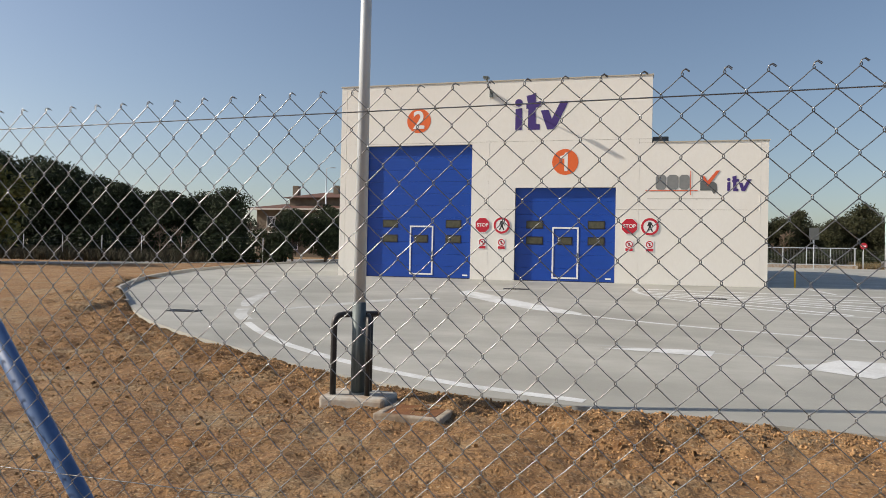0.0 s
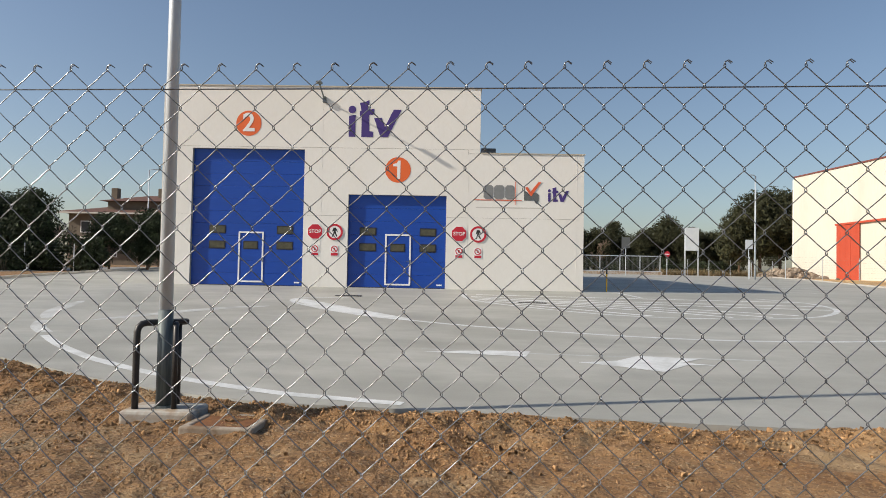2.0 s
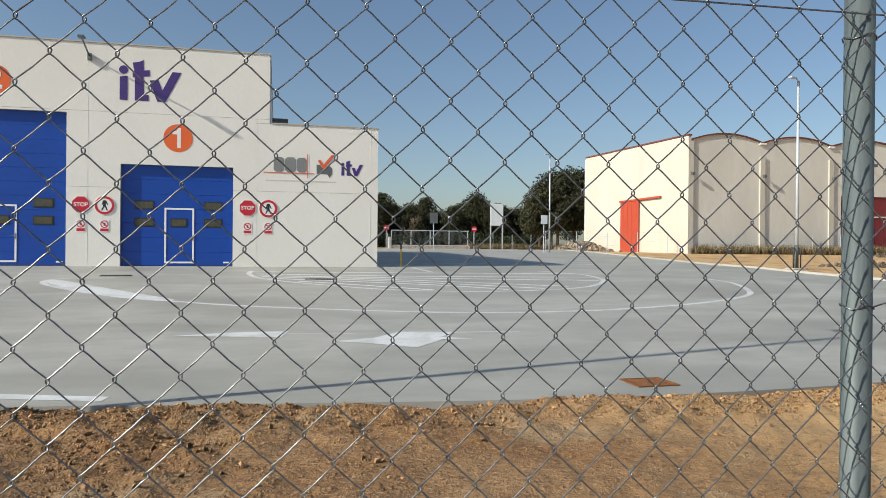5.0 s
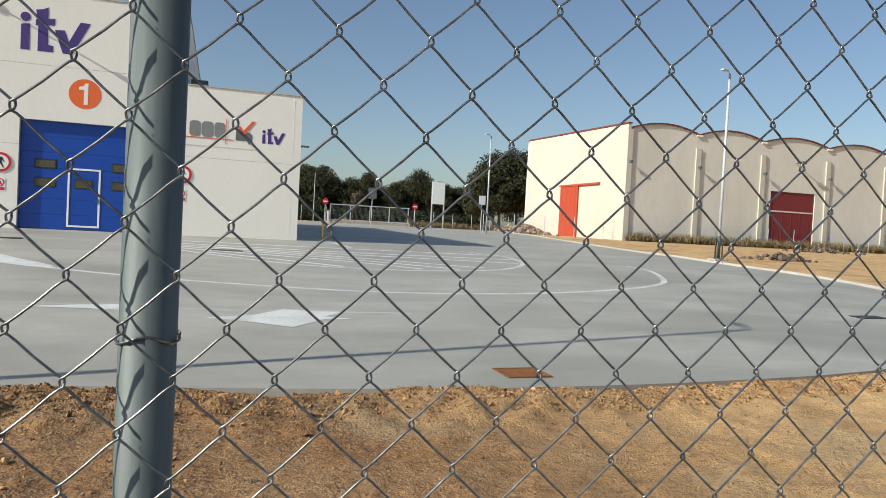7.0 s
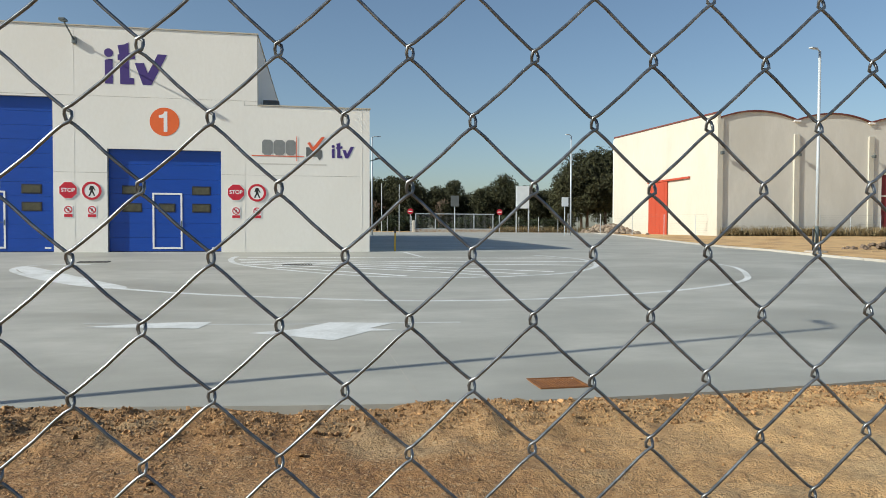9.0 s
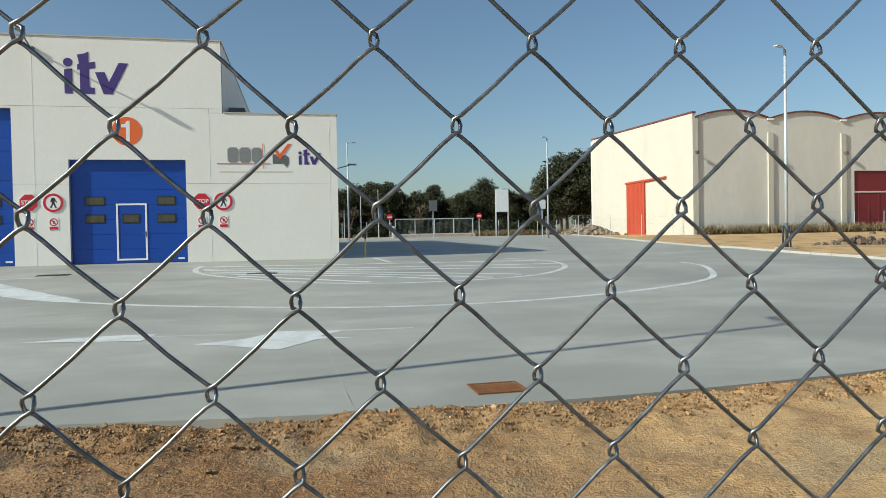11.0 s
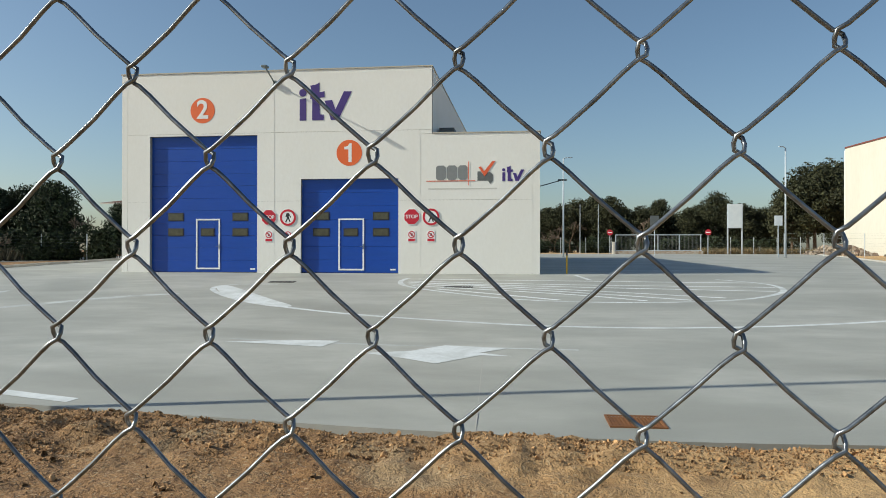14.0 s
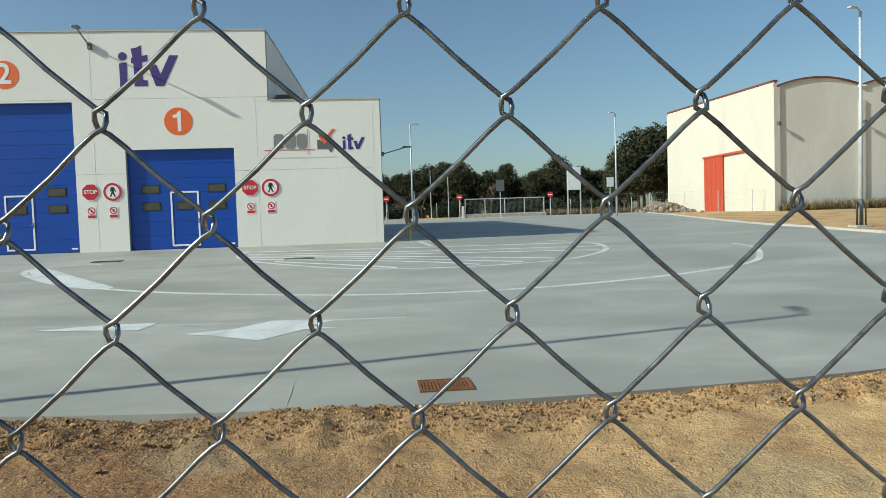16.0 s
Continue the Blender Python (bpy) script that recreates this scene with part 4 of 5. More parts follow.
# ================= warehouse =================
ware = thing("warehouse", "cream vaulted-roof warehouse with grey front and red doors", "building", kind="structure")
ware.location = (0.53, -0.32, 0.0)
VAL = [44.5, 52.6, 60.8, 69.6, 78.0, 86.2, 94.4]
WY, WB = 33.7, 57.0
part("side_wall", (lambda bm: (bm.verts.ensure_lookup_table(), [setattr(v.co, "z", v.co.z + 0.6) for v in bm.verts if v.co.z > 5 and v.co.y > 50], bm)[2])(boxed(44.2, 44.5, WY - 0.12, WB, 0.0, 12.0)), WH_WALL, ware)
part("roof_edge", (lambda b: ([setattr(v.co, "z", v.co.z + 0.6) for v in b.verts if v.co.y > 50], b)[1])(boxed(44.12, 44.56, WY - 0.2, WB, 12.003, 12.16)), WH_TRIM, ware, "red-brown roof edge")


def vault_profile(a, b, n=18, lift=0.75, base=11.55):
    return [(a + (b - a) * k / n, base + lift * (1 - (2 * k / n - 1) ** 2)) for k in range(n + 1)]


for a, b in zip(VAL, VAL[1:]):
    top = vault_profile(a + 0.003, b - 0.003)
    hole = [(62.1, 6.55), (68.1, 6.55)] if a == 60.8 else None
    if hole:
        bm = bmesh.new()
        box(bm, a + 0.003, 62.1, WY, WY + 0.3, 0.0, 11.55)
        box(bm, 68.1, b - 0.003, WY, WY + 0.3, 0.0, 11.55)
        box(bm, 62.1, 68.1, WY, WY + 0.3, 6.55, 11.55)
        plate([(a + 0.003, 11.55)] + top[1:-1] + [(b - 0.003, 11.55)], WY, WY + 0.3, bm)
    else:
        bm = plate([(a + 0.003, 0.0), (b - 0.003, 0.0)] + top[::-1], WY, WY + 0.3)
    part("front_wall", bm, WH_GREY, ware)
    prof = vault_profile(a, b)
    bm = plate(prof + [(x, z + 0.14) for x, z in prof[::-1]], WY - 0.16, WY + 0.34)
    part("roof_edge", bm, WH_TRIM, ware, "red-brown roof edge")
    part("vault_roof", plate(prof + [(x, z + 0.1) for x, z in prof[::-1]], WY + 0.35, WB), WH_ROOF, ware)
    part("gutter", boxed(b - 0.35, b + 0.35, WY - 0.2, WY + 0.2, 11.45, 11.62), WHITE, ware)
for x in VAL:
    part("pilaster", boxed(x - 0.3, x + 0.3, WY - 0.16, WY - 0.003, 0.0, 10.25 if x > 45 else 11.5, bevel=0.02), WH_WALL, ware)
    part("wall_lamp", box(boxed(x - 0.14, x + 0.14, WY - 0.62, WY - 0.34, 8.1, 8.4, bevel=0.03), x - 0.04, x + 0.04, WY - 0.34, WY - 0.16, 8.25, 8.36), GALV, ware)
part("floodlight", box(boxed(64.9, 65.5, WY - 1.2, WY - 0.8, 9.55, 9.85, bevel=0.03), 65.15, 65.25, WY - 0.8, WY, 9.65, 9.72), GALV, ware)
part("back_wall", boxed(44.2, 94.4, WB, WB + 0.3, 0.0, 12.4), WH_GREY, ware)
part("side_wall", boxed(94.4, 94.7, WY, WB, 0.0, 11.5), WH_WALL, ware)
door = part("vehicle_door", boxed(62.1, 68.1, WY + 0.12, WY + 0.2, 0.3, 6.55), MAROON, ware, "maroon sliding door")
part("rail", boxed(62.1, 68.1, WY + 0.06, WY + 0.118, 4.35, 4.5), PALE, door)
for k in range(5):
    part("rib", boxed(62.1 + 1.2 * k + 0.55, 62.1 + 1.2 * k + 0.65, WY + 0.09, WY + 0.118, 0.4, 4.3), MAROON, door)
door = part("sliding_door", boxed(44.02, 44.12, 42.9, 47.1, 0.5, 6.2), RED_DOOR, ware, "orange-red sliding door")
for k in range(4):
    part("rib", boxed(44.0, 44.018, 43.4 + k, 43.46 + k, 0.6, 6.1), RED_DOOR, door)
part("door_rail", boxed(43.95, 44.19, 38.4, 47.3, 6.22, 6.42), RED_DOOR, ware, "red sliding rail")


def heap(name, label, cat, n, place, size, material, spread):
    """A heap of angular lumps, one mesh."""
    rs = np.random.RandomState(n)
    vs, fs = [], []
    for _ in range(n):
        u, v = rs.randn(2) * 0.42
        s = size * (0.4 + rs.rand() ** 2)
        h = max(0, 1 - u * u - v * v)
        c = np.array([place[0] + u * spread[0], place[1] + v * spread[1], level(place[1] + v * spread[1]) + spread[2] * h * rs.rand() + s * 0.2])
        o = len(vs)
        vs += [tuple(c + s * rs.uniform(0.5, 1, 3) * np.array(q)) for q in ((-1, -1, -.6), (1, -1, -.6), (1, 1, -.6), (-1, 1, -.6), (-.6, -.7, .6), (.7, -.6, .5), (.6, .6, .7), (-.7, .5, .6))]
        fs += [tuple(o + i for i in q) for q in ((0, 3, 2, 1), (4, 5, 6, 7), (0, 1, 5, 4), (1, 2, 6, 5), (2, 3, 7, 6), (3, 0, 4, 7))]
    me = bpy.data.meshes.new(name)
    me.from_pydata(vs, [], fs)
    me.materials.append(material)
    return tagged(new(name, me), label, cat, kind="stuff")


heap("rubble_heap", "low heap of broken stone and rubble by the warehouse wall", "rubble", 420, (41.8, 51.5, 0), 0.3, RUBBLE, (2.0, 7.5, 1.0))
heap("brush_heap", "dark heap of cut branches on the sandy verge", "debris", 90, (34.8, 2.0, 0), 0.16, TWIG, (2.2, 0.8, 0.3))
heap("brush_heap", "dark scrap lying on the sandy verge", "debris", 70, (58.0, 22.0, 0), 0.2, TWIG, (3.5, 1.0, 0.4))


def weeds(name, n, area, h, label, material=WEED, seed=1):
    rs = np.random.RandomState(seed)
    vs, fs = [], []
    for _ in range(n):
        x, y = rs.uniform(area[0], area[1]), rs.uniform(area[2], area[3])
        hh = h * (0.4 + rs.rand())
        z = level(y) - 0.02
        for _ in range(7):
            a = rs.uniform(0, 6.28)
            d = np.array([math.cos(a), math.sin(a)])
            w = 0.035 * h + 0.01
            t = d * hh * rs.uniform(0.2, 0.8)
            o = len(vs)
            vs += [(x - d[1] * w, y + d[0] * w, z), (x + d[1] * w, y - d[0] * w, z), (x + t[0], y + t[1], z + hh)]
            fs.append((o, o + 1, o + 2))
    me = bpy.data.meshes.new(name)
    me.from_pydata(vs, [], fs)
    me.materials.append(material)
    return tagged(new(name, me), label, "weeds", kind="stuff")


weeds("dry_weeds", 1500, (45, 92, 31.5, 33.3), 0.8, "dry brown weeds along the warehouse wall")
weeds("dry_weeds", 900, (30, 60, 61.5, 64), 0.7, "dry weeds along the far fence", seed=2)
# darkened weeds stand in for the shade at the foot of the pines
weeds("undergrowth", 2600, (-70, -24, 12, 19), 0.8, "undergrowth below the pines, coloured dark for the shade there", SCRUB, seed=3)


# ================= far fences, gate, signs =================
def far_fence(name_label, p, q, step, h):
    f = thing("boundary_fence", name_label, "fence", group="far fences")
    p, q = Vector(p), Vector(q)
    n = int((q - p).length / step)
    for k in range(n + 1):
        c = p.lerp(q, k / n)
        z = level(c.y)
        part("post", rod(bmesh.new(), (c.x, c.y, z - 0.2), (c.x, c.y, z + h), 0.03, n=6), POLE, f)
    for t in np.linspace(0.12, 1, 9):
        tube("wire", [[(p.x, p.y, level(p.y) + h * t), (q.x, q.y, level(q.y) + h * t)]], 0.004, 4, GALV, f)


far_fence("thin wire boundary fence before the warehouse", (31, 36), (90, 29.8), 3.0, 2.0)
far_fence("thin wire boundary fence before the far pines", (30.6, 60.2), (44, 60.6), 2.6, 2.0)
far_fence("thin wire boundary fence before the far pines", (4, 60), (19.2, 60), 2.6, 2.0)
far_fence("thin wire boundary fence below the pines", (-72, 8.5), (-21, 17.5), 3.0, 1.8)
gate = thing("sliding_gate", "long grey barred sliding gate on a low white wall", "gate", (0, 60, 0))
part("sill", boxed(19.6, 30.0, -0.2, 0.2, 0.3, 1.0), PLINTH, gate, "low pale concrete wall")
bm = bmesh.new()
for z in (1.05, 2.95):
    box(bm, 19.7, 29.9, -0.05, 0.05, z - 0.05, z + 0.05)
part("gate_rail", bm, POLE, gate)
for k in range(5):
    part("gate_post", boxed(19.7 + 2.5 * k, 19.8 + 2.5 * k, -0.05, 0.05, 1.1, 2.9), POLE, gate)
for k in range(64):
    part("gate_bar", boxed(19.95 + 0.155 * k, 19.97 + 0.155 * k, -0.012, 0.012, 1.1, 2.9), LOGO_GREY, gate)
part("gate_motor", boxed(19.35, 19.62, -0.2, 0.2, 0.5, 2.1, bevel=0.02), PALE, gate)


def road_sign(x, y, h, r, label, face):
    s = thing("road_sign", label, "sign", (x, y, level(y)), "far road signs")
    part("post", rod(bmesh.new(), (0, 0, -0.2), (0, 0, h + r), 0.04, n=8), POLE, s)
    if face == "entry":
        part("disc", plate(ring_pts(0, h, r, 28), -0.07, -0.045), SIGN_RED, s)
        part("bar", boxed(-r * 0.72, r * 0.72, -0.076, -0.0705, h - r * 0.17, h + r * 0.17), WHITE, s)
    else:
        part("panel", boxed(-r, r, -0.07, -0.045, h - r * 1.3, h + r * 1.3), face, s)


road_sign(19.0, 59.6, 2.6, 0.36, "red no-entry sign with white bar beside the gate", "entry")
road_sign(30.5, 59.6, 2.6, 0.36, "red no-entry sign with white bar beside the gate", "entry")
road_sign(9.9, 58.0, 2.6, 0.36, "red no-entry sign with white bar near the hall", "entry")
road_sign(21.2, 42.0, 3.3, 0.42, "grey back of a square road sign", LOGO_GREY)
road_sign(28.55, 30.2, 2.9, 0.3, "small blue and white sign on a post", BOARD)
board = thing("billboard", "blank white notice board on two posts", "billboard", (0, 60.4, 0))
part("panel", boxed(32.95, 34.65, -0.12, -0.05, 3.75, 6.65, bevel=0.01), BOARD, board)
for x in (32.98, 34.62):
    part("post", boxed(x - 0.07, x + 0.07, -0.045, 0.09, 0.4, 6.7), POLE, board)
for x, h in ((13.4, 3.6), (15.46, 6.1), (17.65, 6.1)):
    pole = thing("flag_pole", "bare pale pole standing before the pines", "pole", (x, 60.0, 0.6), "bare poles")
    part("shaft", rod(bmesh.new(), (0, 0, -0.1), (0, 0, h), 0.05, 0.035, 8), POLE, pole)


# ================= trees =================
def leaf_mesh(name, seed, clumps, per, leaf, material):
    """A crown of many small leaves; clumps: centres with radii."""
    rs = np.random.RandomState(seed)
    V = []
    for cx, cy, cz, cr in clumps:
        d = rs.randn(per, 3)
        d /= np.linalg.norm(d, axis=1)[:, None]
        c = np.array([cx, cy, cz]) + d * cr * (0.45 + 0.62 * rs.rand(per, 1)) * np.array([1, 1, 0.72])
        u = rs.randn(per, 3)
        u /= np.linalg.norm(u, axis=1)[:, None]
        w = np.cross(u, rs.randn(per, 3))
        w /= np.linalg.norm(w, axis=1)[:, None]
        s = leaf * (0.5 + rs.rand(per, 1))
        V.append(np.stack([c - u * s, c + w * s * 0.8, c + u * s], 1).reshape(-1, 3))
    V = np.concatenate(V)
    n = len(V) // 3
    me = bpy.data.meshes.new(name)
    me.from_pydata(V.tolist(), [], np.arange(3 * n).reshape(n, 3).tolist())
    me.materials.append(material)
    return me


def tree(name, seed, h, spread, label, material=NEEDLE, low=0.25, leaf=0.155, cone=False):
    rs = np.random.RandomState(seed)
    t = thing(name, label, "tree", (0, 0, -200), "pines and trees")
    lean = rs.uniform(-0.3, 0.3, 2)
    trunk = [Vector((lean[0] * u * u, lean[1] * u * u, h * 0.86 * u)) for u in np.linspace(0, 1, 7)]
    bm = bmesh.new()
    for k in range(6):
        rod(bm, trunk[k] - Vector((0, 0, 0.05)), trunk[k + 1], 0.17 * h / 8 * (1 - k / 7.5), 0.17 * h / 8 * (1 - (k + 1) / 7.5), 8)
    cl = []
    for k in range(30):
        u = low + (1 - low) * ((k + 0.5) / 30)
        a = k * 2.4 + rs.uniform(-0.5, 0.5)
        reach = spread * ((1.05 - u) ** 0.7 if cone else math.sin(math.pi * min(1, (u - low) / (1 - low) * 0.82 + 0.18)) ** 0.6) * rs.uniform(0.45, 1.0)
        base = Vector((lean[0] * u * u, lean[1] * u * u, h * u * 0.82))
        tip = Vector((base.x + reach * math.cos(a), base.y + reach * math.sin(a), h * u * 0.93 + 0.15 * reach))
        rod(bm, base, base.lerp(tip, 0.8), 0.035, 0.012, 5)
        cl.append((tip.x, tip.y, min(tip.z, h * 0.95), rs.uniform(0.11, 0.19) * h * 0.9))
        if reach > spread * 0.5:
            cl.append((tip.x * 0.55, tip.y * 0.55, tip.z * 0.97, rs.uniform(0.1, 0.15) * h * 0.9))
    part("trunk", bm, BARK, t, "brown trunk and limbs")
    c = new("crown", leaf_mesh("crown", seed + 50, cl, 260, leaf, material))
    c.parent = t
    tagged(c, "sparse leafy crown" if material is OLIVE else "dense needle crown")
    return t


def bare_tree(seed, h, label):
    rs = np.random.RandomState(seed)
    t = thing("bare_tree", label, "tree", (0, 0, -200), "bare trees")
    paths = {0: [], 1: []}

    def grow(p, d, L, depth):
        q = p + d * L
        mid = p.lerp(q, 0.5) + Vector(rs.uniform(-0.05, 0.05, 3)) * L
        paths[0 if depth < 2 else 1].append([p, mid, q])
        if depth < 5:
            for _ in range(2 if depth == 0 else 3):
                n = (d + Vector(rs.uniform(-0.65, 0.65, 3)) + Vector((0, 0, 0.12))).normalized()
                grow(p.lerp(q, rs.uniform(0.55, 1)), n, L * rs.uniform(0.55, 0.75), depth + 1)
    grow(Vector((0, 0, -0.1)), Vector((0, 0, 1)), h * 0.33, 0)
    tube("trunk", paths[0], 0.05, 5, BARK, t)
    tagged(tube("branchwork", paths[1], 0.018, 3, TWIG, t, "fine bare branchwork"), kind="stuff")
    return t


PINES = [tree("pine_tree", 11, 8.0, 2.9, "dark green pine with a rounded crown"), tree("pine_tree", 12, 8.0, 2.4, "dark green pine with a ragged crown", low=0.15),
         tree("pine_tree", 13, 8.0, 3.3, "broad dark green umbrella pine", low=0.35), tree("pine_tree", 14, 8.0, 2.2, "pointed dark green pine", low=0.1, cone=True)]
# the same kind of pines, with the sunlight painted into their foliage tone
SUNLIT = [tree("pine_tree", 41, 8.0, 2.8, "pine with a rounded crown in sunlit olive-green tones", PINE_LIT, low=0.2), tree("pine_tree", 42, 8.0, 2.4, "pine with a ragged crown in sunlit olive-green tones", PINE_LIT, low=0.12),
          tree("pine_tree", 43, 8.0, 3.2, "broad umbrella pine in sunlit olive-green tones", PINE_LIT, low=0.3), tree("pine_tree", 44, 8.0, 2.2, "pointed pine behind the gate in sunlit olive-green tones", PINE_LIT, low=0.1, cone=True)]
LEAFY = tree("olive_tree", 15, 6.0, 2.6, "yellow-green leafy tree beyond the kerb", OLIVE, 0.15)
BARE = bare_tree(21, 6.0, "leafless brown tree before the pines")


def plant(src, x, y, h, base_h):
    s = h / base_h
    return copy_thing(src, pose(x, y, level(y) - 0.05, 0, 0, R.uniform(0, 360)) @ Matrix.Diagonal((s * R.uniform(0.9, 1.15), s * R.uniform(0.9, 1.15), s, 1)))


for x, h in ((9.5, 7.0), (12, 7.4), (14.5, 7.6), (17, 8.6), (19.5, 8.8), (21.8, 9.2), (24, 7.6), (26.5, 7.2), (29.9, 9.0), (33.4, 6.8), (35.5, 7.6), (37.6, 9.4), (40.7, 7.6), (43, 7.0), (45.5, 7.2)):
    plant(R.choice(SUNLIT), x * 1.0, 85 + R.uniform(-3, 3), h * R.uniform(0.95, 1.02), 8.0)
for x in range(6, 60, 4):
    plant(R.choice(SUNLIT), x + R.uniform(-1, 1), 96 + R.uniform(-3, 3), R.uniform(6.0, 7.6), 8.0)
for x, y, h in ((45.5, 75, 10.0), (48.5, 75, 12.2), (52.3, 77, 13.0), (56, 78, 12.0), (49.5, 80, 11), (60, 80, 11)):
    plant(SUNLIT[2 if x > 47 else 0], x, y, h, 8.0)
for x, y, h in ((-60, 22, 10.0), (-55, 20, 9.6), (-51, 22, 9.0), (-47.5, 20, 9.0), (-44, 21, 8.6), (-41.3, 20, 7.9), (-38.6, 21, 6.9), (-35.6, 20, 6.1), (-33, 22, 5.7), (-30.6, 20, 5.5), (-28, 21, 5.5), (-25.6, 20, 5.8), (-49, 28, 8), (-42, 28, 7), (-36, 27, 6), (-31, 28, 5.6), (-53, 29, 8)):
    plant(R.choice(PINES[:3]), x, y, h, 8.0)
for x, y, h in ((-31.5, 3.5, 6.4), (-35, 5.0, 7.0)):
    plant(LEAFY, x, y, h, 6.0)
for x, y, h in ((-21.4, 23, 4.3), (-19.2, 24.5, 4.7), (-17.2, 26, 4.2), (-24.2, 38, 5.2), (-21.2, 40, 5.4)):
    plant(R.choice(PINES[:3]), x, y, h, 8.0)
for x, y, h in ((-27.5, 24, 5.0), (-23.4, 25, 4.6), (-21.5, 30, 5.0), (-24.8, 28, 4.4), (15, 72, 6.2), (25.5, 76, 7.0), (13, 74, 5.5), (-30.5, 18, 4.0), (-23, 19, 4.2), (-26, 15, 3.6), (-24.6, 22, 4.6), (-22, 23, 4.2), (-28.5, 16, 3.4)):
    plant(BARE, x, y, h, 6.0)


def shrub(seed):
    rs = np.random.RandomState(seed)
    t = thing("shrub", "low dark evergreen shrub", "shrub", (0, 0, -200), "shrubs")
    cl = [(rs.uniform(-1.1, 1.1), rs.uniform(-0.6, 0.6), rs.uniform(0.3, 1.5), rs.uniform(0.5, 0.8)) for _ in range(9)]
    c = new("crown", leaf_mesh("crown", seed, cl, 260, 0.13, NEEDLE))
    c.parent = t
    part("stem", rod(bmesh.new(), (0, 0, -0.1), (0, 0, 1.0), 0.05, 0.02, 6), BARK, t)
    return t


SHRUB = shrub(31)
for k in range(34):
    plant(SHRUB, -66 + 1.35 * k + R.uniform(-0.6, 0.6), 17.5 + R.uniform(-1.5, 2.5), R.uniform(2.0, 3.6), 2.0)
for k in range(20):
    plant(SHRUB, 7 + 2.1 * k + R.uniform(-0.6, 0.6), 78 + R.uniform(-2, 2), R.uniform(1.8, 3.0), 2.0)
for src in (*PINES, *SUNLIT, LEAFY, BARE, SHRUB):
    for o in (src, *src.children_recursive):
        bpy.data.objects.remove(o)

# ================= far house =================
house = thing("far_house", "brown two-storey house with dark red tiled roof behind the trees", "house", kind="structure")
part("wall", boxed(-45.5, -18, 60, 72, 0.3, 7.3), BRICK, house)
part("upper_wall", boxed(-41.5, -18, 62, 72, 7.3, 9.0), BRICK, house)


def hip(x0, x1, y0, y1, z0, z1, inset, parent):
    bm = bmesh.new()
    a = [bm.verts.new(c) for c in ((x0, y0, z0), (x1, y0, z0), (x1, y1, z0), (x0, y1, z0))]
    ym = (y0 + y1) / 2
    r = [bm.verts.new((x0 + inset, ym, z1)), bm.verts.new((x1 - inset, ym, z1))]
    for f in ((a[0], a[1], r[1], r[0]), (a[1], a[2], r[1]), (a[2], a[3], r[0], r[1]), (a[3], a[0], r[0]), (a[3], a[2], a[1], a[0])):
        bm.faces.new(f)
    part("roof", bm, TILE, parent, "red tiled hip roof")


hip(-47, -17, 58.8, 73, 7.25, 8.6, 5, house)
hip(-42.3, -17.5, 61.2, 73, 8.95, 10.2, 4, house)
for x in (-43.9, -40.4, -36.8, -33.2, -29.6):
    for z in (1.6, 4.7):
        w = part("window", boxed(x, x + 1.3, 59.93, 59.995, z, z + 1.5), WHITE, house, "pale framed window")
        part("pane", boxed(x + 0.1, x + 1.2, 59.90, 59.928, z + 0.1, z + 1.4), DARK, w)
part("balcony", boxed(-46.2, -38, 58.9, 59.9, 3.9, 4.15), PALE, house)
part("eaves_beam", boxed(-46.8, -17.2, 58.7, 58.85, 7.05, 7.25), PALE, house, "pale eaves beam")
for x in (-24.6, -22.2, -19.8):
    part("terrace_post", boxed(x, x + 0.14, 63.0, 63.14, 9.0, 11.2), PALE, house, "pale terrace post")
part("terrace_beam", boxed(-24.9, -19.4, 62.95, 63.19, 11.2, 11.36), PALE, house, "pale terrace beam")
for x in (-42.6, -36.2):
    part("chimney", boxed(x, x + 0.8, 65, 66, 9, 11.0), BRICK, house, "brick chimney")


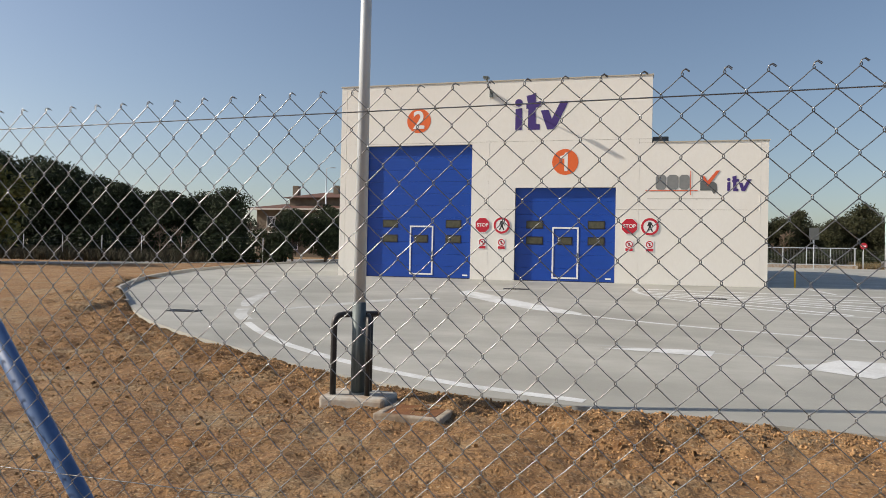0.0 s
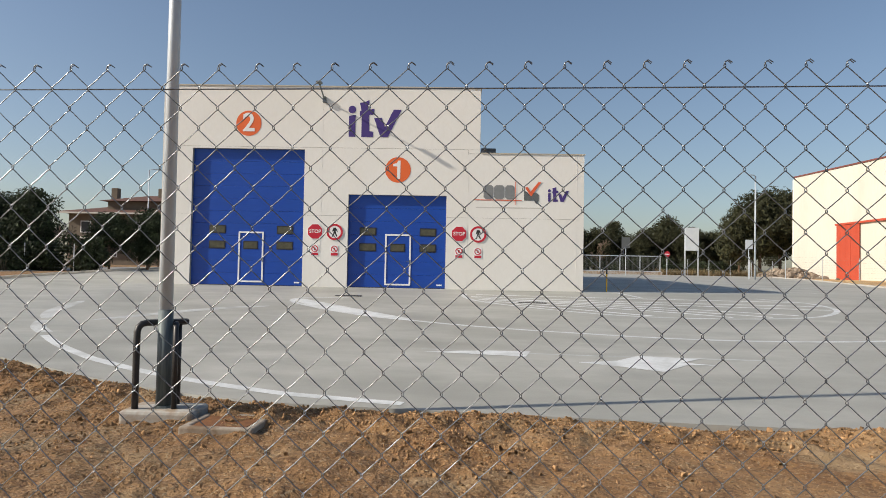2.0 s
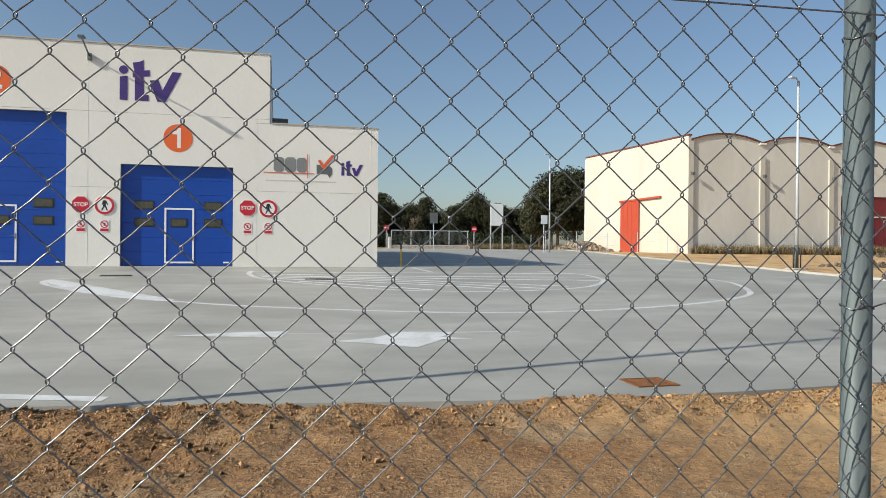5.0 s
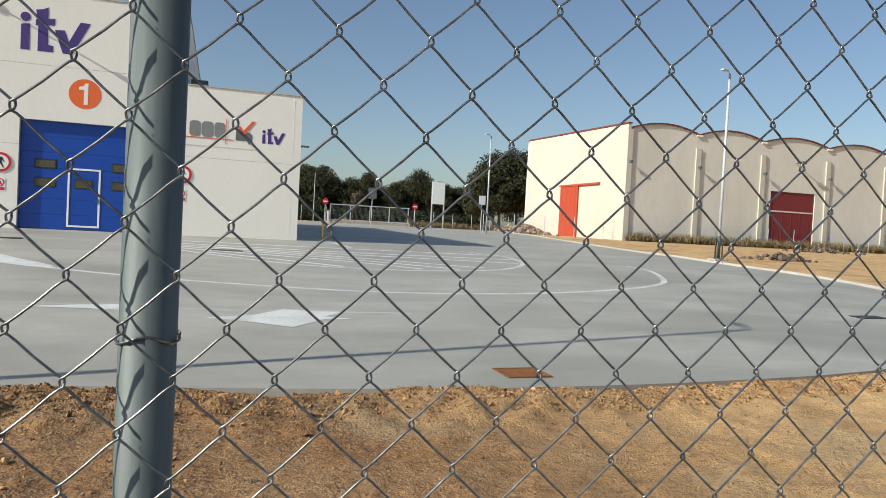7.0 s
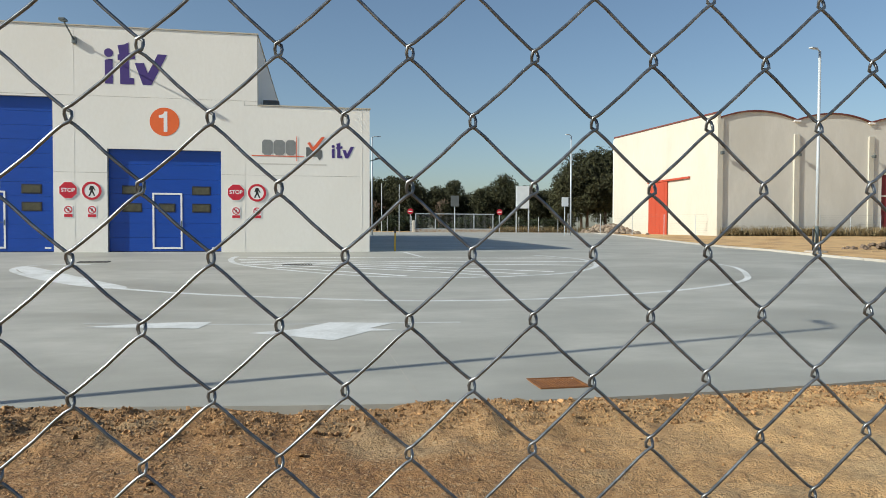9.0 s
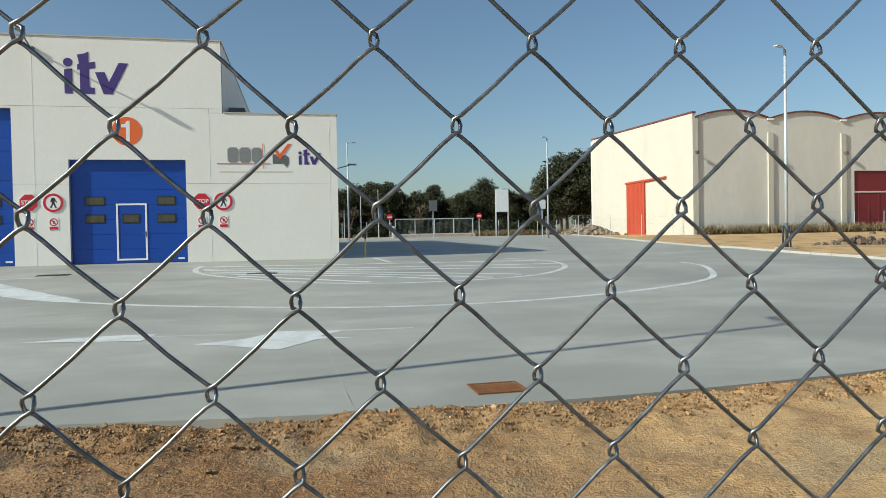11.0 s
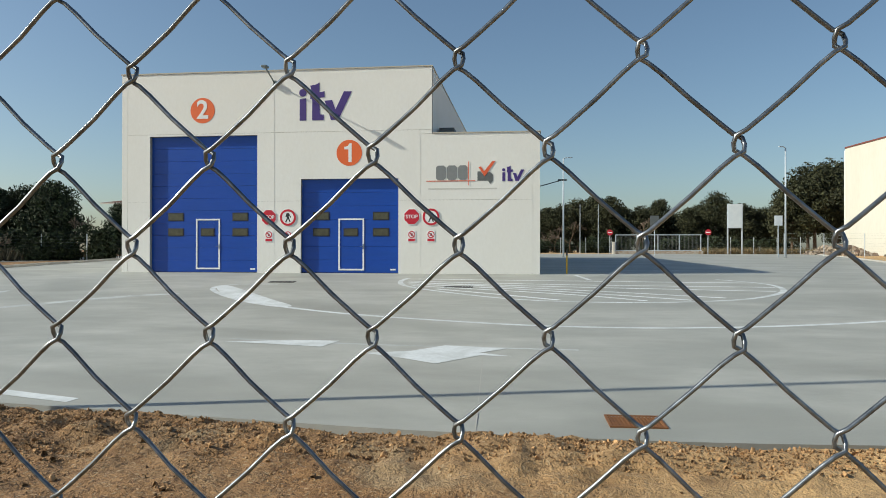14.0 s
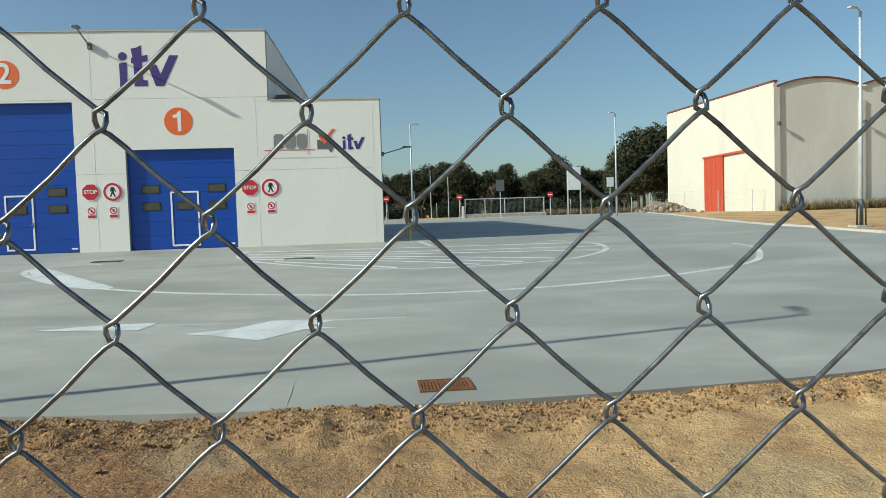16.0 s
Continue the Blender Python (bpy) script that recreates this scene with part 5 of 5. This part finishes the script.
# ================= soil clods and stones =================
def clods(n, seed):
    rs = np.random.RandomState(seed)
    shape = np.array([(0, 0, 1), (0.9, 0, 0.3), (0.28, 0.85, 0.3), (-0.72, 0.53, 0.3), (-0.72, -0.53, 0.3), (0.28, -0.85, 0.3), (0.6, 0.4, -0.4), (-0.2, 0.7, -0.4), (-0.75, 0, -0.4), (-0.2, -0.7, -0.4), (0.6, -0.4, -0.4)])
    tri = [(0, 1, 2), (0, 2, 3), (0, 3, 4), (0, 4, 5), (0, 5, 1), (1, 6, 2), (2, 7, 3), (3, 8, 4), (4, 9, 5), (5, 10, 1), (6, 7, 2), (7, 8, 3), (8, 9, 4), (9, 10, 5), (10, 6, 1)]
    ex = np.array(EDGE)
    near = ex[(ex[:, 1] < -11)]
    vs, fs = [], []
    m = 4 * n
    k = rs.randint(0, len(near) - 1, m)
    u = rs.rand(m, 1)
    c = near[k] * (1 - u) + near[k + 1] * u
    d = near[k + 1] - near[k]
    d = d / (np.linalg.norm(d, axis=1)[:, None] + 1e-9)
    off = 0.08 + np.abs(rs.randn(m)) * 1.1
    X, Y = c[:, 0] + d[:, 1] * off, c[:, 1] - d[:, 0] * off
    free = rs.rand(m) > 0.45
    X, Y = np.where(free, 12 - 26 * rs.rand(m) ** 0.8, X), np.where(free, rs.uniform(-26.5, -13, m), Y)
    lump = wave_noise(X, Y, 1.6, 9) + wave_noise(X, Y, 0.6, 10)
    ok = ~on_yard(X, Y) & (Y > -26.7) & (((lump > 0.08) & (X < 6.5)) | (rs.rand(m) < np.interp(X, [4, 8], [0.2, 0.04])) | (~free & (off < 0.9)))
    for x, y in list(zip(X[ok], Y[ok]))[:n]:
        s = 0.006 + 0.015 * rs.rand() ** 2 + (0.03 * rs.rand() if rs.rand() < 0.04 else 0)
        rot = Euler(rs.uniform(0, 6.28, 3)).to_matrix()
        q = (shape * rs.uniform(0.6, 1.25, (11, 1)) * np.array([1, rs.uniform(0.6, 1), rs.uniform(0.45, 0.85)]) * s) @ np.array(rot).T
        o = len(vs)
        z = soil(x, y)
        vs += (q + np.array([x, y, z + s * 0.25])).tolist()
        fs += [tuple(o + i for i in t) for t in tri]
    me = bpy.data.meshes.new("soil_clods")
    me.from_pydata(vs, [], fs)
    me.materials.append(STONE)
    tagged(new("soil_clods", me), "loose soil clods and small pale stones", "stones", kind="stuff")


clods(58000, 5)
